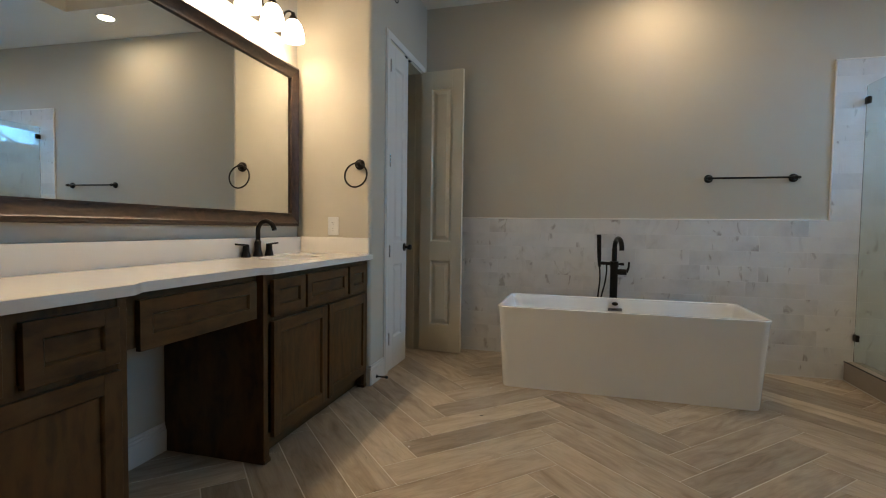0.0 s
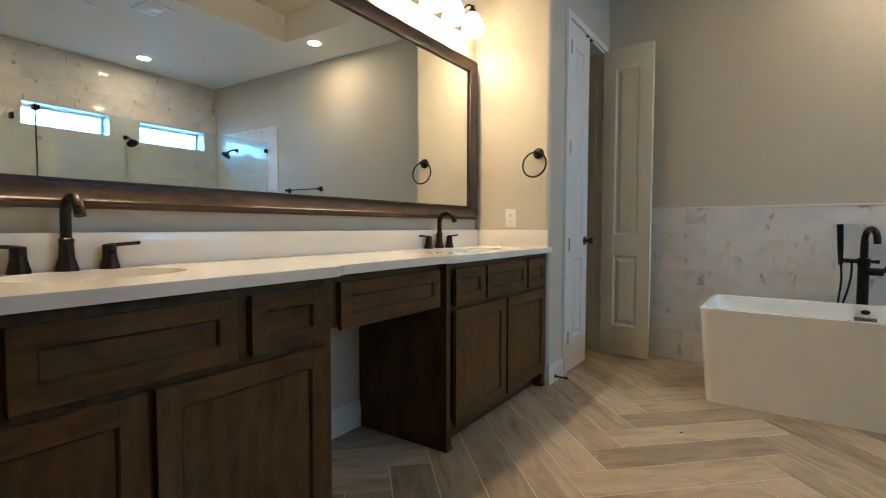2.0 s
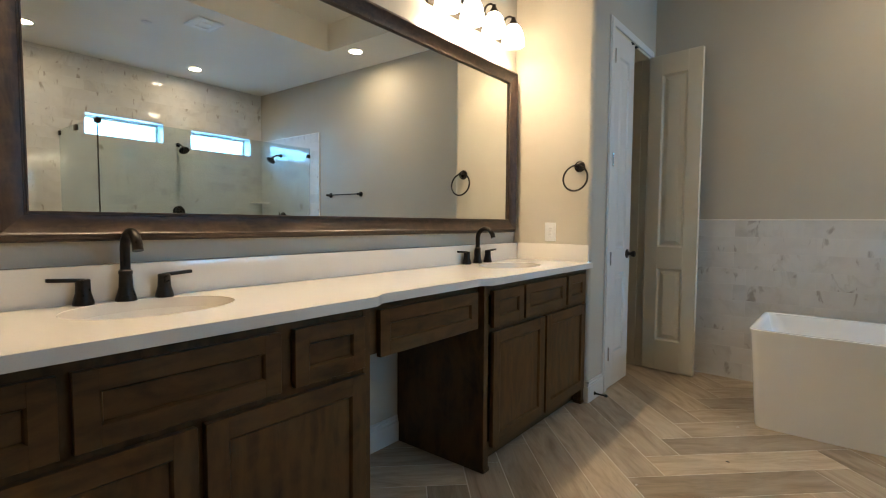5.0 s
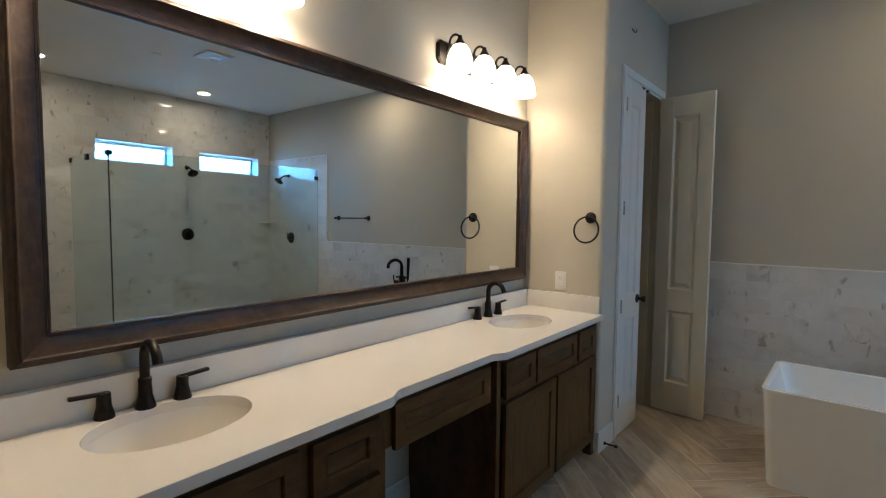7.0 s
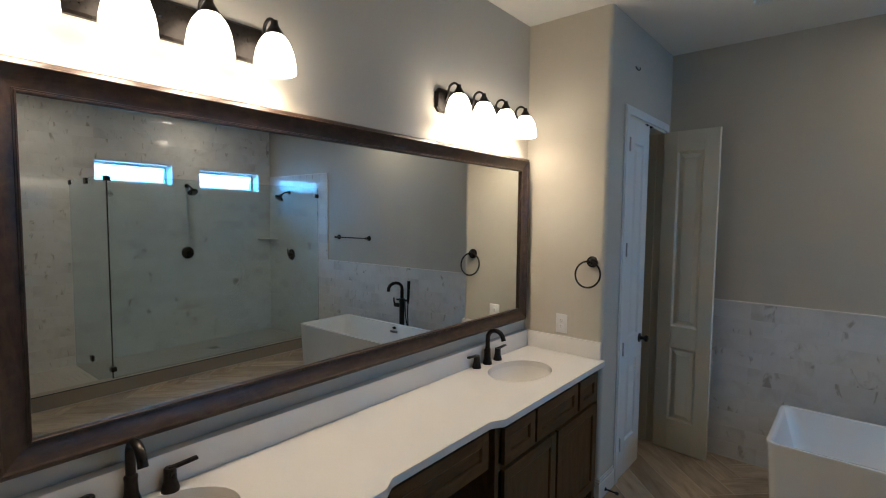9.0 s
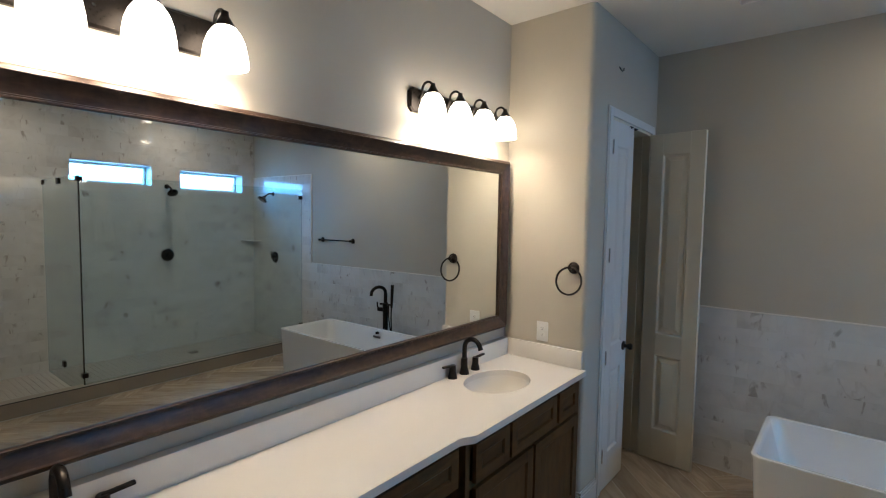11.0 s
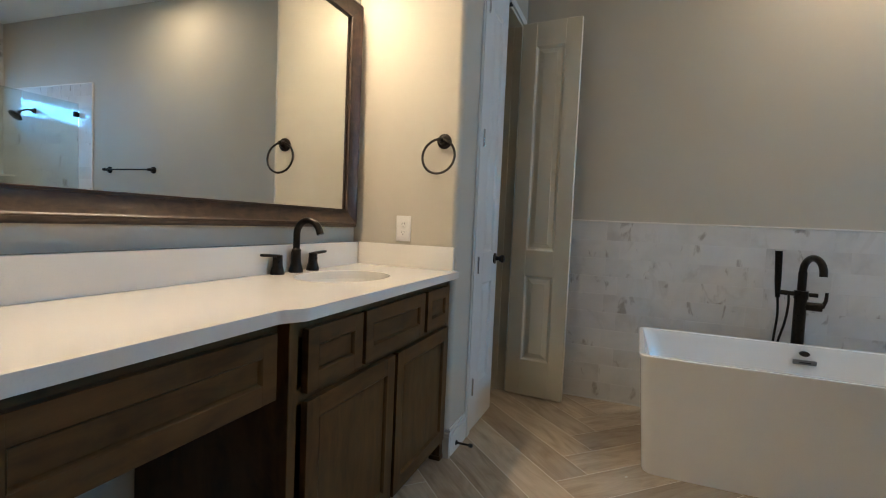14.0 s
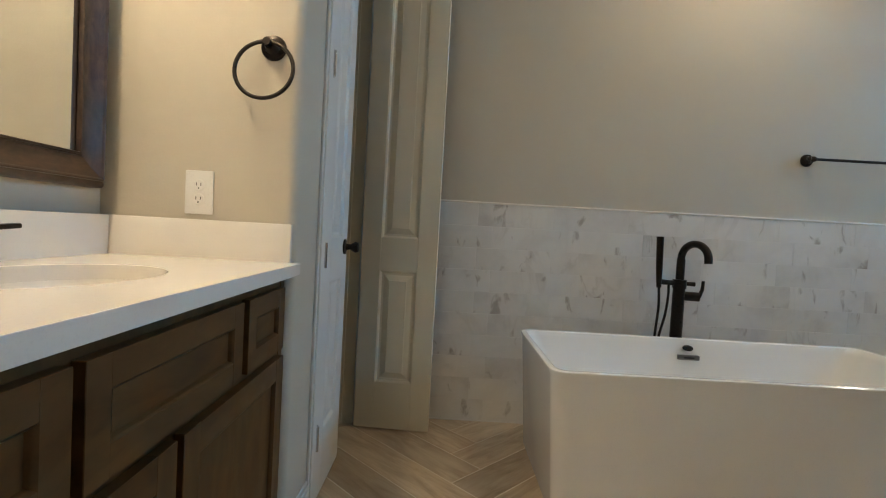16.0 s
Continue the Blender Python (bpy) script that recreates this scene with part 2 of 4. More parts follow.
def lathe(profile, seg=32, m=Matrix.Identity(4), bm=None):
    """Turn (radius, height) pairs round z."""
    bm = bm or bmesh.new()
    rings = []
    for r, h in profile:
        if r < 1e-6:
            rings.append([bm.verts.new(m @ Vector((0, 0, h)))])
        else:
            rings.append([bm.verts.new(m @ Vector((r * math.cos(a), r * math.sin(a), h))) for a in (2 * math.pi * k / seg for k in range(seg))])
    for a, b in zip(rings, rings[1:]):
        for k in range(seg):
            q = [a[k % len(a)], a[(k + 1) % len(a)], b[(k + 1) % len(b)], b[k % len(b)]]
            q = list(dict.fromkeys(q))
            if len(q) > 2:
                bm.faces.new(q)
    return bm


def tube(points, radii, seg=14, bm=None, caps=True):
    """A round bar along points; radii: one, or one for each point."""
    bm = bm or bmesh.new()
    pts = [Vector(p) for p in points]
    if isinstance(radii, (int, float)):
        radii = [radii] * len(pts)
    side = None
    rings = []
    for k, p in enumerate(pts):
        d = (pts[min(k + 1, len(pts) - 1)] - pts[max(k - 1, 0)]).normalized()
        if side is None:
            side = d.orthogonal().normalized()
        side = (side - d * side.dot(d)).normalized()
        up = d.cross(side)
        rings.append([bm.verts.new(p + radii[k] * (math.cos(a) * side + math.sin(a) * up)) for a in (2 * math.pi * i / seg for i in range(seg))])
    for a, b in zip(rings, rings[1:]):
        for i in range(seg):
            bm.faces.new((a[i], a[(i + 1) % seg], b[(i + 1) % seg], b[i]))
    if caps:
        bm.faces.new(rings[0][::-1])
        bm.faces.new(rings[-1])
    return bm


def arc(centre, u, v, r, a0, a1, n=12):
    c, u, v = Vector(centre), Vector(u), Vector(v)
    return [c + r * (math.cos(radians(a)) * u + math.sin(radians(a)) * v) for a in (a0 + (a1 - a0) * k / n for k in range(n + 1))]


def prism(outline, z0, z1, bm=None):
    """An upright prism over a plan outline."""
    bm = bm or bmesh.new()
    low = [bm.verts.new((x, y, z0)) for x, y in outline]
    top = [bm.verts.new((x, y, z1)) for x, y in outline]
    bm.faces.new(low[::-1])
    bm.faces.new(top)
    for k in range(len(low)):
        j = (k + 1) % len(low)
        bm.faces.new((low[k], low[j], top[j], top[k]))
    return bm


def wall_with_holes(axis, at, thick, a0, a1, z0, z1, holes):
    """A wall across axis ('x' or 'y') from at to at + thick, with openings (a0, a1, z0, z1) through it."""
    bm = bmesh.new()
    cuts = sorted({a0, a1, *[h[0] for h in holes], *[h[1] for h in holes]})
    for p, q in zip(cuts, cuts[1:]):
        mid = (p + q) / 2
        spans, low = [], z0
        for h in sorted((h for h in holes if h[0] < mid < h[1]), key=lambda h: h[2]):
            if h[2] > low:
                spans.append((low, h[2]))
            low = h[3]
        if low < z1:
            spans.append((low, z1))
        for s, t in spans:
            if axis == "x":
                box(bm, at, at + thick, p, q, s, t)
            else:
                box(bm, p, q, at, at + thick, s, t)
    bmesh.ops.remove_doubles(bm, verts=bm.verts[:], dist=1e-5)
    # faces shared by two neighbours go
    seen = {}
    for f in bm.faces:
        seen.setdefault(frozenset(f.verts), []).append(f)
    bmesh.ops.delete(bm, geom=[f for fs in seen.values() if len(fs) > 1 for f in fs], context="FACES_ONLY")
    return bm


# ---- large structure ----
WEST, NORTH, EAST, SOUTH = -1.74, 4.335, 3.40, -1.7
RETURN_Y, DOOR_X, CEIL = 3.127, -1.172, 3.072
TRAY = (-0.54, 1.03, 0.2, 3.70)
SHOWER_X, SHOWER_FLOOR, SHOWER_S, CURB = 2.13, 0.03, 0.45, 0.142
WINDOWS = ((2.06, 2.935, 2.16, 2.43), (3.265, 4.16, 2.13, 2.405))
OPEN_Y0, OPEN_Y1, DOOR_H = 3.425, 4.205, 2.465

LEAN_W = 0.018


def wall_x(y):
    """Face of the vanity wall, which runs slightly out of square."""
    return -1.704 - LEAN_W * (y - 1.08)


ALONG_WALL = Matrix.Translation((wall_x(0), 0, 0)) @ Matrix.Rotation(math.atan(LEAN_W), 4, "Z")
setting("wall_west", prism([(WEST - 0.12, SOUTH), (WEST, SOUTH), (WEST, 0.0), (wall_x(0), 0.0), (wall_x(3.2), 3.2), (WEST, 3.2), (WEST, NORTH + 0.12), (WEST - 0.12, NORTH + 0.12)], -0.1, 3.5), WALL, "greige painted drywall behind the vanity")
r = 0.03
corner = [(WEST, RETURN_Y), (DOOR_X - r, RETURN_Y)] + [(DOOR_X - r + r * math.sin(radians(a)), RETURN_Y + r - r * math.cos(radians(a))) for a in range(0, 91, 10)]
setting("wall_return", prism(corner + [(DOOR_X, OPEN_Y0), (DOOR_X - 0.12, OPEN_Y0), (DOOR_X - 0.12, RETURN_Y + 0.12), (WEST, RETURN_Y + 0.12)], -0.1, CEIL + 0.02), WALL, "greige painted drywall return with bullnose corner", True)
bm = boxed(DOOR_X - 0.12, DOOR_X, OPEN_Y0, OPEN_Y1, DOOR_H, CEIL + 0.02)
box(bm, DOOR_X - 0.12, DOOR_X, OPEN_Y1, NORTH, -0.1, CEIL + 0.02)
setting("wall_doorway", bm, WALL, "greige painted drywall round the double door")
setting("wall_north", boxed(WEST - 0.12, EAST + 0.2, NORTH, NORTH + 0.14, -0.1, 3.5), WALL, "greige painted drywall above marble wainscot")
setting("wall_east", wall_with_holes("x", EAST, 0.24, SOUTH, NORTH, -0.1, 3.5, WINDOWS), WALL, "outer wall with two slot windows")
setting("wall_south", boxed(WEST, EAST, SOUTH - 0.12, SOUTH, -0.1, 3.5), WALL, "greige painted drywall")
setting("wall_vanity_end", boxed(WEST, DOOR_X, -0.03, 0.09, -0.1, CEIL + 0.02), WALL, "greige painted drywall at the vanity's end")
setting("wall_shower_end", boxed(SHOWER_X, EAST, SHOWER_S - 0.12, SHOWER_S, -0.1, CEIL + 0.02), WALL, "drywall that closes the shower")
x0, x1, y0, y1 = TRAY
bm = bmesh.new()
for a in ((WEST, x0, SOUTH, NORTH), (x1, EAST, SOUTH, NORTH), (x0, x1, SOUTH, y0), (x0, x1, y1, NORTH)):
    box(bm, *a, CEIL, CEIL + 0.05)
box(bm, x0 - 0.03, x1 + 0.03, y0 - 0.03, y1 + 0.03, CEIL + 0.30, CEIL + 0.34)
for a in ((x0 - 0.03, x0, y0, y1), (x1, x1 + 0.03, y0, y1), (x0 - 0.03, x1 + 0.03, y0 - 0.03, y0), (x0 - 0.03, x1 + 0.03, y1, y1 + 0.03)):
    box(bm, *a, CEIL + 0.05, CEIL + 0.30)
tagged(link("ceiling", bm, CEILING), "off-white ceiling with a raised tray", kind="structure")
floor = setting("floor", boxed(WEST - 0.1, SHOWER_X, SOUTH, NORTH, -0.12, -0.0014), FLOOR_GROUT, "herringbone floor of wood-look planks with pale grout")
setting("closet_wall", wall_with_holes("y", NORTH - 0.02, 0.02, WEST, DOOR_X - 0.12, -0.1, CEIL, []), WALL, "plain wall of the closet")

# ---- fixed trim ----
def baseboard(name, x0, x1, y0, y1, face):
    """face: the way the board looks, '+x', '-y' or '+y'; a stepped moulding 0.14 m high."""
    bm = bmesh.new()
    for d, z0, z1 in ((0.014, 0.0, 0.105), (0.010, 0.105, 0.122), (0.006, 0.122, 0.138)):
        if face == "+x":
            box(bm, x0, x0 + d, y0, y1, z0, z1, 0.0015, 1)
        elif face == "-y":
            box(bm, x0, x1, y0 - d, y0, z0, z1, 0.0015, 1)
        else:
            box(bm, x0, x1, y0, y0 + d, z0, z1, 0.0015, 1)
    return setting(name, bm, TRIM, "white stepped baseboard")


baseboard("baseboard", DOOR_X, 0, RETURN_Y + 0.005, OPEN_Y0 - 0.062, "+x")
baseboard("baseboard", 0, 0, 1.275, 1.955, "+x").matrix_world = ALONG_WALL
baseboard("baseboard", DOOR_X - 0.035, DOOR_X + 0.014, RETURN_Y, 0, "-y")
baseboard("baseboard", WEST, SHOWER_X, SOUTH, 0, "+y")
bm = bmesh.new()
CW, CP = 0.062, 0.016
for d, w in ((CP, CW - 0.012), (CP - 0.006, CW)):
    box(bm, DOOR_X, DOOR_X + d, OPEN_Y0 - w, OPEN_Y0 - 0.004, 0, DOOR_H + w, 0.002, 1)
    box(bm, DOOR_X, DOOR_X + d, OPEN_Y1 + 0.004, OPEN_Y1 + w, 0, DOOR_H + w, 0.002, 1)
    box(bm, DOOR_X, DOOR_X + d, OPEN_Y0 - 0.004, OPEN_Y1 + 0.004, DOOR_H + 0.004, DOOR_H + w, 0.002, 1)
setting("trim", bm, TRIM, "white painted door casing")
bm = bmesh.new()
for a in ((OPEN_Y0 - 0.004, OPEN_Y0 + 0.014, 0, DOOR_H), (OPEN_Y1 - 0.014, OPEN_Y1 + 0.004, 0, DOOR_H), (OPEN_Y0 + 0.014, OPEN_Y1 - 0.014, DOOR_H - 0.014, DOOR_H + 0.004)):
    box(bm, DOOR_X - 0.118, DOOR_X + 0.004, *a)
for a in ((OPEN_Y0 + 0.014, OPEN_Y0 + 0.026), (OPEN_Y1 - 0.026, OPEN_Y1 - 0.014)):
    box(bm, DOOR_X - 0.085, DOOR_X - 0.05, *a, 0, DOOR_H - 0.014)
setting("door_jamb", bm, DOORPAINT, "painted door jamb with stop")


# ---- doors ----
LEAF_W, LEAF_H, LEAF_T = 0.382, 2.435, 0.035


def leaf_of(name, label, m, mat, knob, pin=-1):
    """One narrow two-panel leaf. Local: hinge line at the origin, the leaf along +x, its front at -y."""
    door = thing(name, label, "door")
    w, h, t = LEAF_W, LEAF_H, LEAF_T
    st, rails = 0.098, ((0.0, 0.235), (0.80, 0.965), (2.285, h))
    bm = bmesh.new()
    for a in ((0, st), (w - st, w)):
        box(bm, *a, 0, t, 0, h, 0.0015, 1)
    for z0, z1 in rails:
        box(bm, st, w - st, 0, t, z0, z1)
    part("leaf_frame", bm, mat, door)
    for z0, z1 in ((0.235, 0.80), (0.965, 2.285)):
        bm = bmesh.new()
        x0, x1 = st, w - st
        # moulded hollow, then a raised field, on both faces
        steps = ((0.0, 0.0), (0.005, 0.003), (0.011, 0.010), (0.021, 0.012), (0.046, 0.0055), (0.050, 0.0035))
        for side in (0, 1):
            rings = []
            for d, deep in steps:
                y = deep if side == 0 else t - deep
                rings.append([bm.verts.new(v) for v in ((x0 + d, y, z0 + d), (x1 - d, y, z0 + d), (x1 - d, y, z1 - d), (x0 + d, y, z1 - d))])
            for a, b in zip(rings, rings[1:]):
                for k in range(4):
                    bm.faces.new((a[k], a[(k + 1) % 4], b[(k + 1) % 4], b[k]))
            bm.faces.new(rings[-1])
        part("panel", bm, mat, door, smooth=False)
    if knob:
        for side, s in ((0, -1), (t, 1)):
            rot = Matrix.Translation((w - 0.055, side, 0.925)) @ Matrix.Rotation(radians(90 * -s), 4, "X")
            k = part("door_knob", lathe([(0, 0), (0.032, 0), (0.032, 0.006), (0.014, 0.010), (0.011, 0.026), (0.018, 0.036), (0.024, 0.048), (0.020, 0.060), (0, 0.064)], 24, rot), BRONZE, door, "dark bronze knob")
    for z in (0.20, 0.86, 1.53, 2.22):
        y = -0.001 if pin < 0 else LEAF_T + 0.001
        bm = boxed(-0.004, 0.012, y - 0.002, y + 0.002, z, z + 0.09, 0.001, 1)
        tube([(-0.004, y + 0.005 * pin, z), (-0.004, y + 0.005 * pin, z + 0.09)], 0.006, 10, bm)
        part("hinge", bm, CHROME, door, "brushed nickel hinge")
    door.matrix_world = m
    return door


# closed leaf: hinge at the near jamb, front looking to the room
leaf_of("door", "white-painted narrow two-panel closet door leaf, closed", Matrix.Translation((DOOR_X + 0.012, OPEN_Y0 + 0.006, 0.012)) @ Matrix.Rotation(radians(90), 4, "Z"), TRIM, True)
turn = math.atan2(-0.033, 0.392)
leaf_of("door", "cream-painted narrow two-panel closet door leaf, standing open", Matrix.Translation((-1.152, 4.142, 0.012)) @ Matrix.Rotation(turn, 4, "Z"), DOORPAINT, False, 1)
for y in (OPEN_Y0 + 0.33, OPEN_Y0 + 0.42):
    catch = thing("ball_catch", "small black ball catch above the door leaves", "door catch", (DOOR_X + 0.01, y, DOOR_H - 0.014))
    part("plate", boxed(-0.012, 0.012, -0.022, 0.022, -0.006, 0.0, 0.001, 1), DARKMETAL, catch)
    part("ball", lathe([(0, -0.014), (0.008, -0.011), (0.010, -0.006)], 12), DARKMETAL, catch)

# ---- vanity ----
LEAN_V = 0.020  # the vanity fronts run slightly out of square
FX, KX = -1.137, -1.172  # fronts of drawers and doors: side cabinets, knee space
COUNTER_Z, COUNTER_T = 0.909, 0.034


SQUARE = Matrix.Translation((FX, 1.25, 0)) @ Matrix.Rotation(math.atan(LEAN_V), 4, "Z") @ Matrix.Translation((-FX, -1.25, 0))


def shaker(name, x, y0, y1, z0, z1, parent, rail=0.055, grain="y", label=""):
    """A front with a sunk panel; x is the face that looks to +x."""
    t = 0.02
    rail = min(rail, (z1 - z0) * 0.30, (y1 - y0) * 0.30)
    mat = WOOD_Z if grain == "z" else WOOD_Y
    front = part(name, boxed(x - t + 0.003, x - 0.0105, y0 + rail - 0.004, y1 - rail + 0.004, z0 + rail - 0.004, z1 - rail + 0.004), mat, parent, label)
    # inner edge runs down to the panel in a small bead
    bm = bmesh.new()
    rings = []
    for d, deep in ((0.0, 0.0), (0.0035, 0.003), (0.0045, 0.0065), (0.0065, 0.0103)):
        rings.append([bm.verts.new((x - deep, a, c)) for a, c in ((y0 + rail + d, z0 + rail + d), (y1 - rail - d, z0 + rail + d), (y1 - rail - d, z1 - rail - d), (y0 + rail + d, z1 - rail - d))])
    for p, q in zip(rings, rings[1:]):
        for k in range(4):
            bm.faces.new((p[k], p[(k + 1) % 4], q[(k + 1) % 4], q[k]))
    part("bead", bm, mat, front)
    for a, b in ((y0, y0 + rail), (y1 - rail, y1)):
        part("stile", boxed(x - t, x, a, b, z0, z1, 0.0012, 1), mat, front)
    for a, b in ((z0, z0 + rail), (z1 - rail, z1)):
        part("rail", boxed(x - t, x - 0.0003, y0 + rail - 0.001, y1 - rail + 0.001, a, b, 0.0006, 1), WOOD_Y, front)
    return front


def cabinet(y0, y1, drawers, doors, label, feet):
    c = thing("vanity_cabinet", label, "cabinet", group="vanity cabinets")
    back, face, top, low = WEST + 0.038, FX - 0.021, COUNTER_Z - COUNTER_T, 0.115
    bm = bmesh.new()
    for y in (y0, y1 - 0.018):
        box(bm, back, face, y, y + 0.018, 0.0, top, 0.001, 1)
    box(bm, back, face - 0.02, y0 + 0.018, y1 - 0.018, low, low + 0.018)
    box(bm, back, back + 0.012, y0 + 0.018, y1 - 0.018, low + 0.018, top)
    part("body", bm, WOOD_Z, c)
    bm = bmesh.new()
    for y in (y0, y1 - 0.035):
        box(bm, face - 0.019, face + 0.002, y, y + 0.035, 0.0, top, 0.002, 1)
    for a in ((top - 0.05, top), (0.645, 0.685), (low - 0.012, low + 0.02)):
        box(bm, face - 0.019, face, y0 + 0.035, y1 - 0.035, *a)
    mid = (doors[0][1] + doors[1][0]) / 2
    box(bm, face - 0.019, face, mid - 0.02, mid + 0.02, low, 0.66)
    for a, b in zip(drawers, drawers[1:]):
        m = (a[1] + b[0]) / 2
        box(bm, face - 0.019, face, m - 0.02, m + 0.02, 0.66, top - 0.04)
    part("face_frame", bm, WOOD_Z, c)
    part("toe_kick", boxed(face - 0.085, face - 0.07, y0 + 0.018, y1 - 0.018, 0, low), WOOD_Y, c)
    for y in feet:
        bm = boxed(face - 0.05, face + 0.008, y - 0.024, y + 0.024, 0, 0.022, 0.003, 1)
        box(bm, face - 0.045, face + 0.003, y - 0.02, y + 0.02, 0.022, 0.115, 0.002, 1)
        part("foot", bm, WOOD_Z, c)
    for a, b in drawers:
        shaker("drawer_front", FX, a, b, 0.674, 0.845, c, 0.048)
    for a, b in doors:
        shaker("door", FX, a, b, 0.108, 0.652, c, 0.058, "z")
    c.matrix_world = SQUARE
    return c


cabinet(0.11, 1.272, ((0.165, 0.424), (0.448, 0.922), (0.967, 1.232)), ((0.17, 0.692), (0.712, 1.236)), "dark-stained wooden vanity cabinet with three drawers and two doors", (1.25,))
cabinet(1.962, 3.122, ((2.014, 2.292), (2.312, 2.788), (2.818, 3.072)), ((2.016, 2.528), (2.550, 3.08)), "dark-stained wooden vanity cabinet, three drawers, two doors, beside the wall", (1.985, 3.095))
apron = thing("vanity_drawer_unit", "dark-stained wooden drawer over an open knee space", "drawer")
bm = boxed(WEST + 0.043, KX - 0.021, 1.273, 1.961, COUNTER_Z - COUNTER_T - 0.03, COUNTER_Z - COUNTER_T)
box(bm, KX - 0.05, KX - 0.021, 1.273, 1.961, 0.69, COUNTER_Z - COUNTER_T - 0.03)
part("rail", bm, WOOD_Y, apron)
shaker("drawer_front", KX, 1.335, 1.938, 0.678, 0.846, apron, 0.05)
apron.matrix_world = SQUARE

# countertop: plan outline with eased steps at the knee space and two oval holes
SINKS = ((-1.455, 0.715), (-1.44, 2.60))
RX, RY = 0.165, 0.222
CFRONT, CKNEE = -1.113, -1.148


def front_x(y):
    def s(a, b):
        k = min(1, max(0, (y - a) / (b - a)))
        return k * k * (3 - 2 * k)
    return CFRONT - LEAN_V * (y - 1.25) + (CKNEE - CFRONT) * (s(1.255, 1.335) - s(1.905, 1.985))


ys = [0.094] + [1.24 + 0.01 * k for k in range(78)] + [RETURN_Y - 0.004]
outline = [(wall_x(0.094) + 0.003, 0.094)] + [(front_x(y), y) for y in ys] + [(wall_x(RETURN_Y) + 0.003, RETURN_Y - 0.004)]
bm = bmesh.new()


def loop(pts):
    vs = [bm.verts.new((x, y, COUNTER_Z)) for x, y in pts]
    return [bm.edges.new((vs[k], vs[(k + 1) % len(vs)])) for k in range(len(vs))]


edges = loop(outline)
for sx, sy in SINKS:
    edges += loop([(sx + RX * math.cos(a), sy + RY * math.sin(a)) for a in (2 * math.pi * k / 56 for k in range(56))])
bmesh.ops.triangle_fill(bm, use_beauty=True, use_dissolve=False, edges=edges)
r = bmesh.ops.extrude_face_region(bm, geom=bm.faces[:])
bmesh.ops.translate(bm, verts=[v for v in r["geom"] if isinstance(v, bmesh.types.BMVert)], vec=(0, 0, -COUNTER_T))
counter = link("countertop", bm, QUARTZ, True)
tagged(counter, "cream-white quartz vanity top with two oval sink cut-outs", "countertop")
bv = counter.modifiers.new("edge", "BEVEL")
bv.width, bv.segments, bv.limit_method, bv.angle_limit = 0.003, 2, "ANGLE", radians(50)
for m, a in ((ALONG_WALL, (0.002, 0.046, 0.096, RETURN_Y - 0.026)), (Matrix.Identity(4), (wall_x(RETURN_Y) + 0.004, DOOR_X - 0.004, RETURN_Y - 0.023, RETURN_Y - 0.003))):
    ob = tagged(link("backsplash", boxed(*a, COUNTER_Z - 0.003, COUNTER_Z + 0.111, 0.0025, 2), QUARTZ, True), "cream-white quartz backsplash standing on the vanity top", "backsplash")
    ob.matrix_world = m


def basin(x, y):
    s = thing("sink", "white oval undermount sink set in the vanity top", "sink", (x, y, COUNTER_Z - COUNTER_T), "vanity sinks")
    bm = bmesh.new()
    prof = [(1.10, 0.0006), (1.10, -0.014), (1.03, -0.014), (1.02, -0.06), (0.88, -0.125), (0.55, -0.158), (0.12, -0.166), (0.12, -0.155), (0.52, -0.147), (0.83, -0.115), (0.965, -0.055), (0.994, -0.014), (0.995, 0.0006), (1.10, 0.0006)]
    rings = [[bm.verts.new((RX * k * math.cos(a), RY * k * math.sin(a), h)) for a in (2 * math.pi * i / 48 for i in range(48))] for k, h in prof]
    for a, b in zip(rings, rings[1:]):
        for i in range(48):
            bm.faces.new((a[i], a[(i + 1) % 48], b[(i + 1) % 48], b[i]))
    part("bowl", bm, CERAMIC, s)
    part("drain", lathe([(0, -0.150), (0.020, -0.149), (0.024, -0.152), (0.024, -0.162)], 24), BRONZE, s, "dark bronze drain")
    return s


for p in SINKS:
    basin(*p)


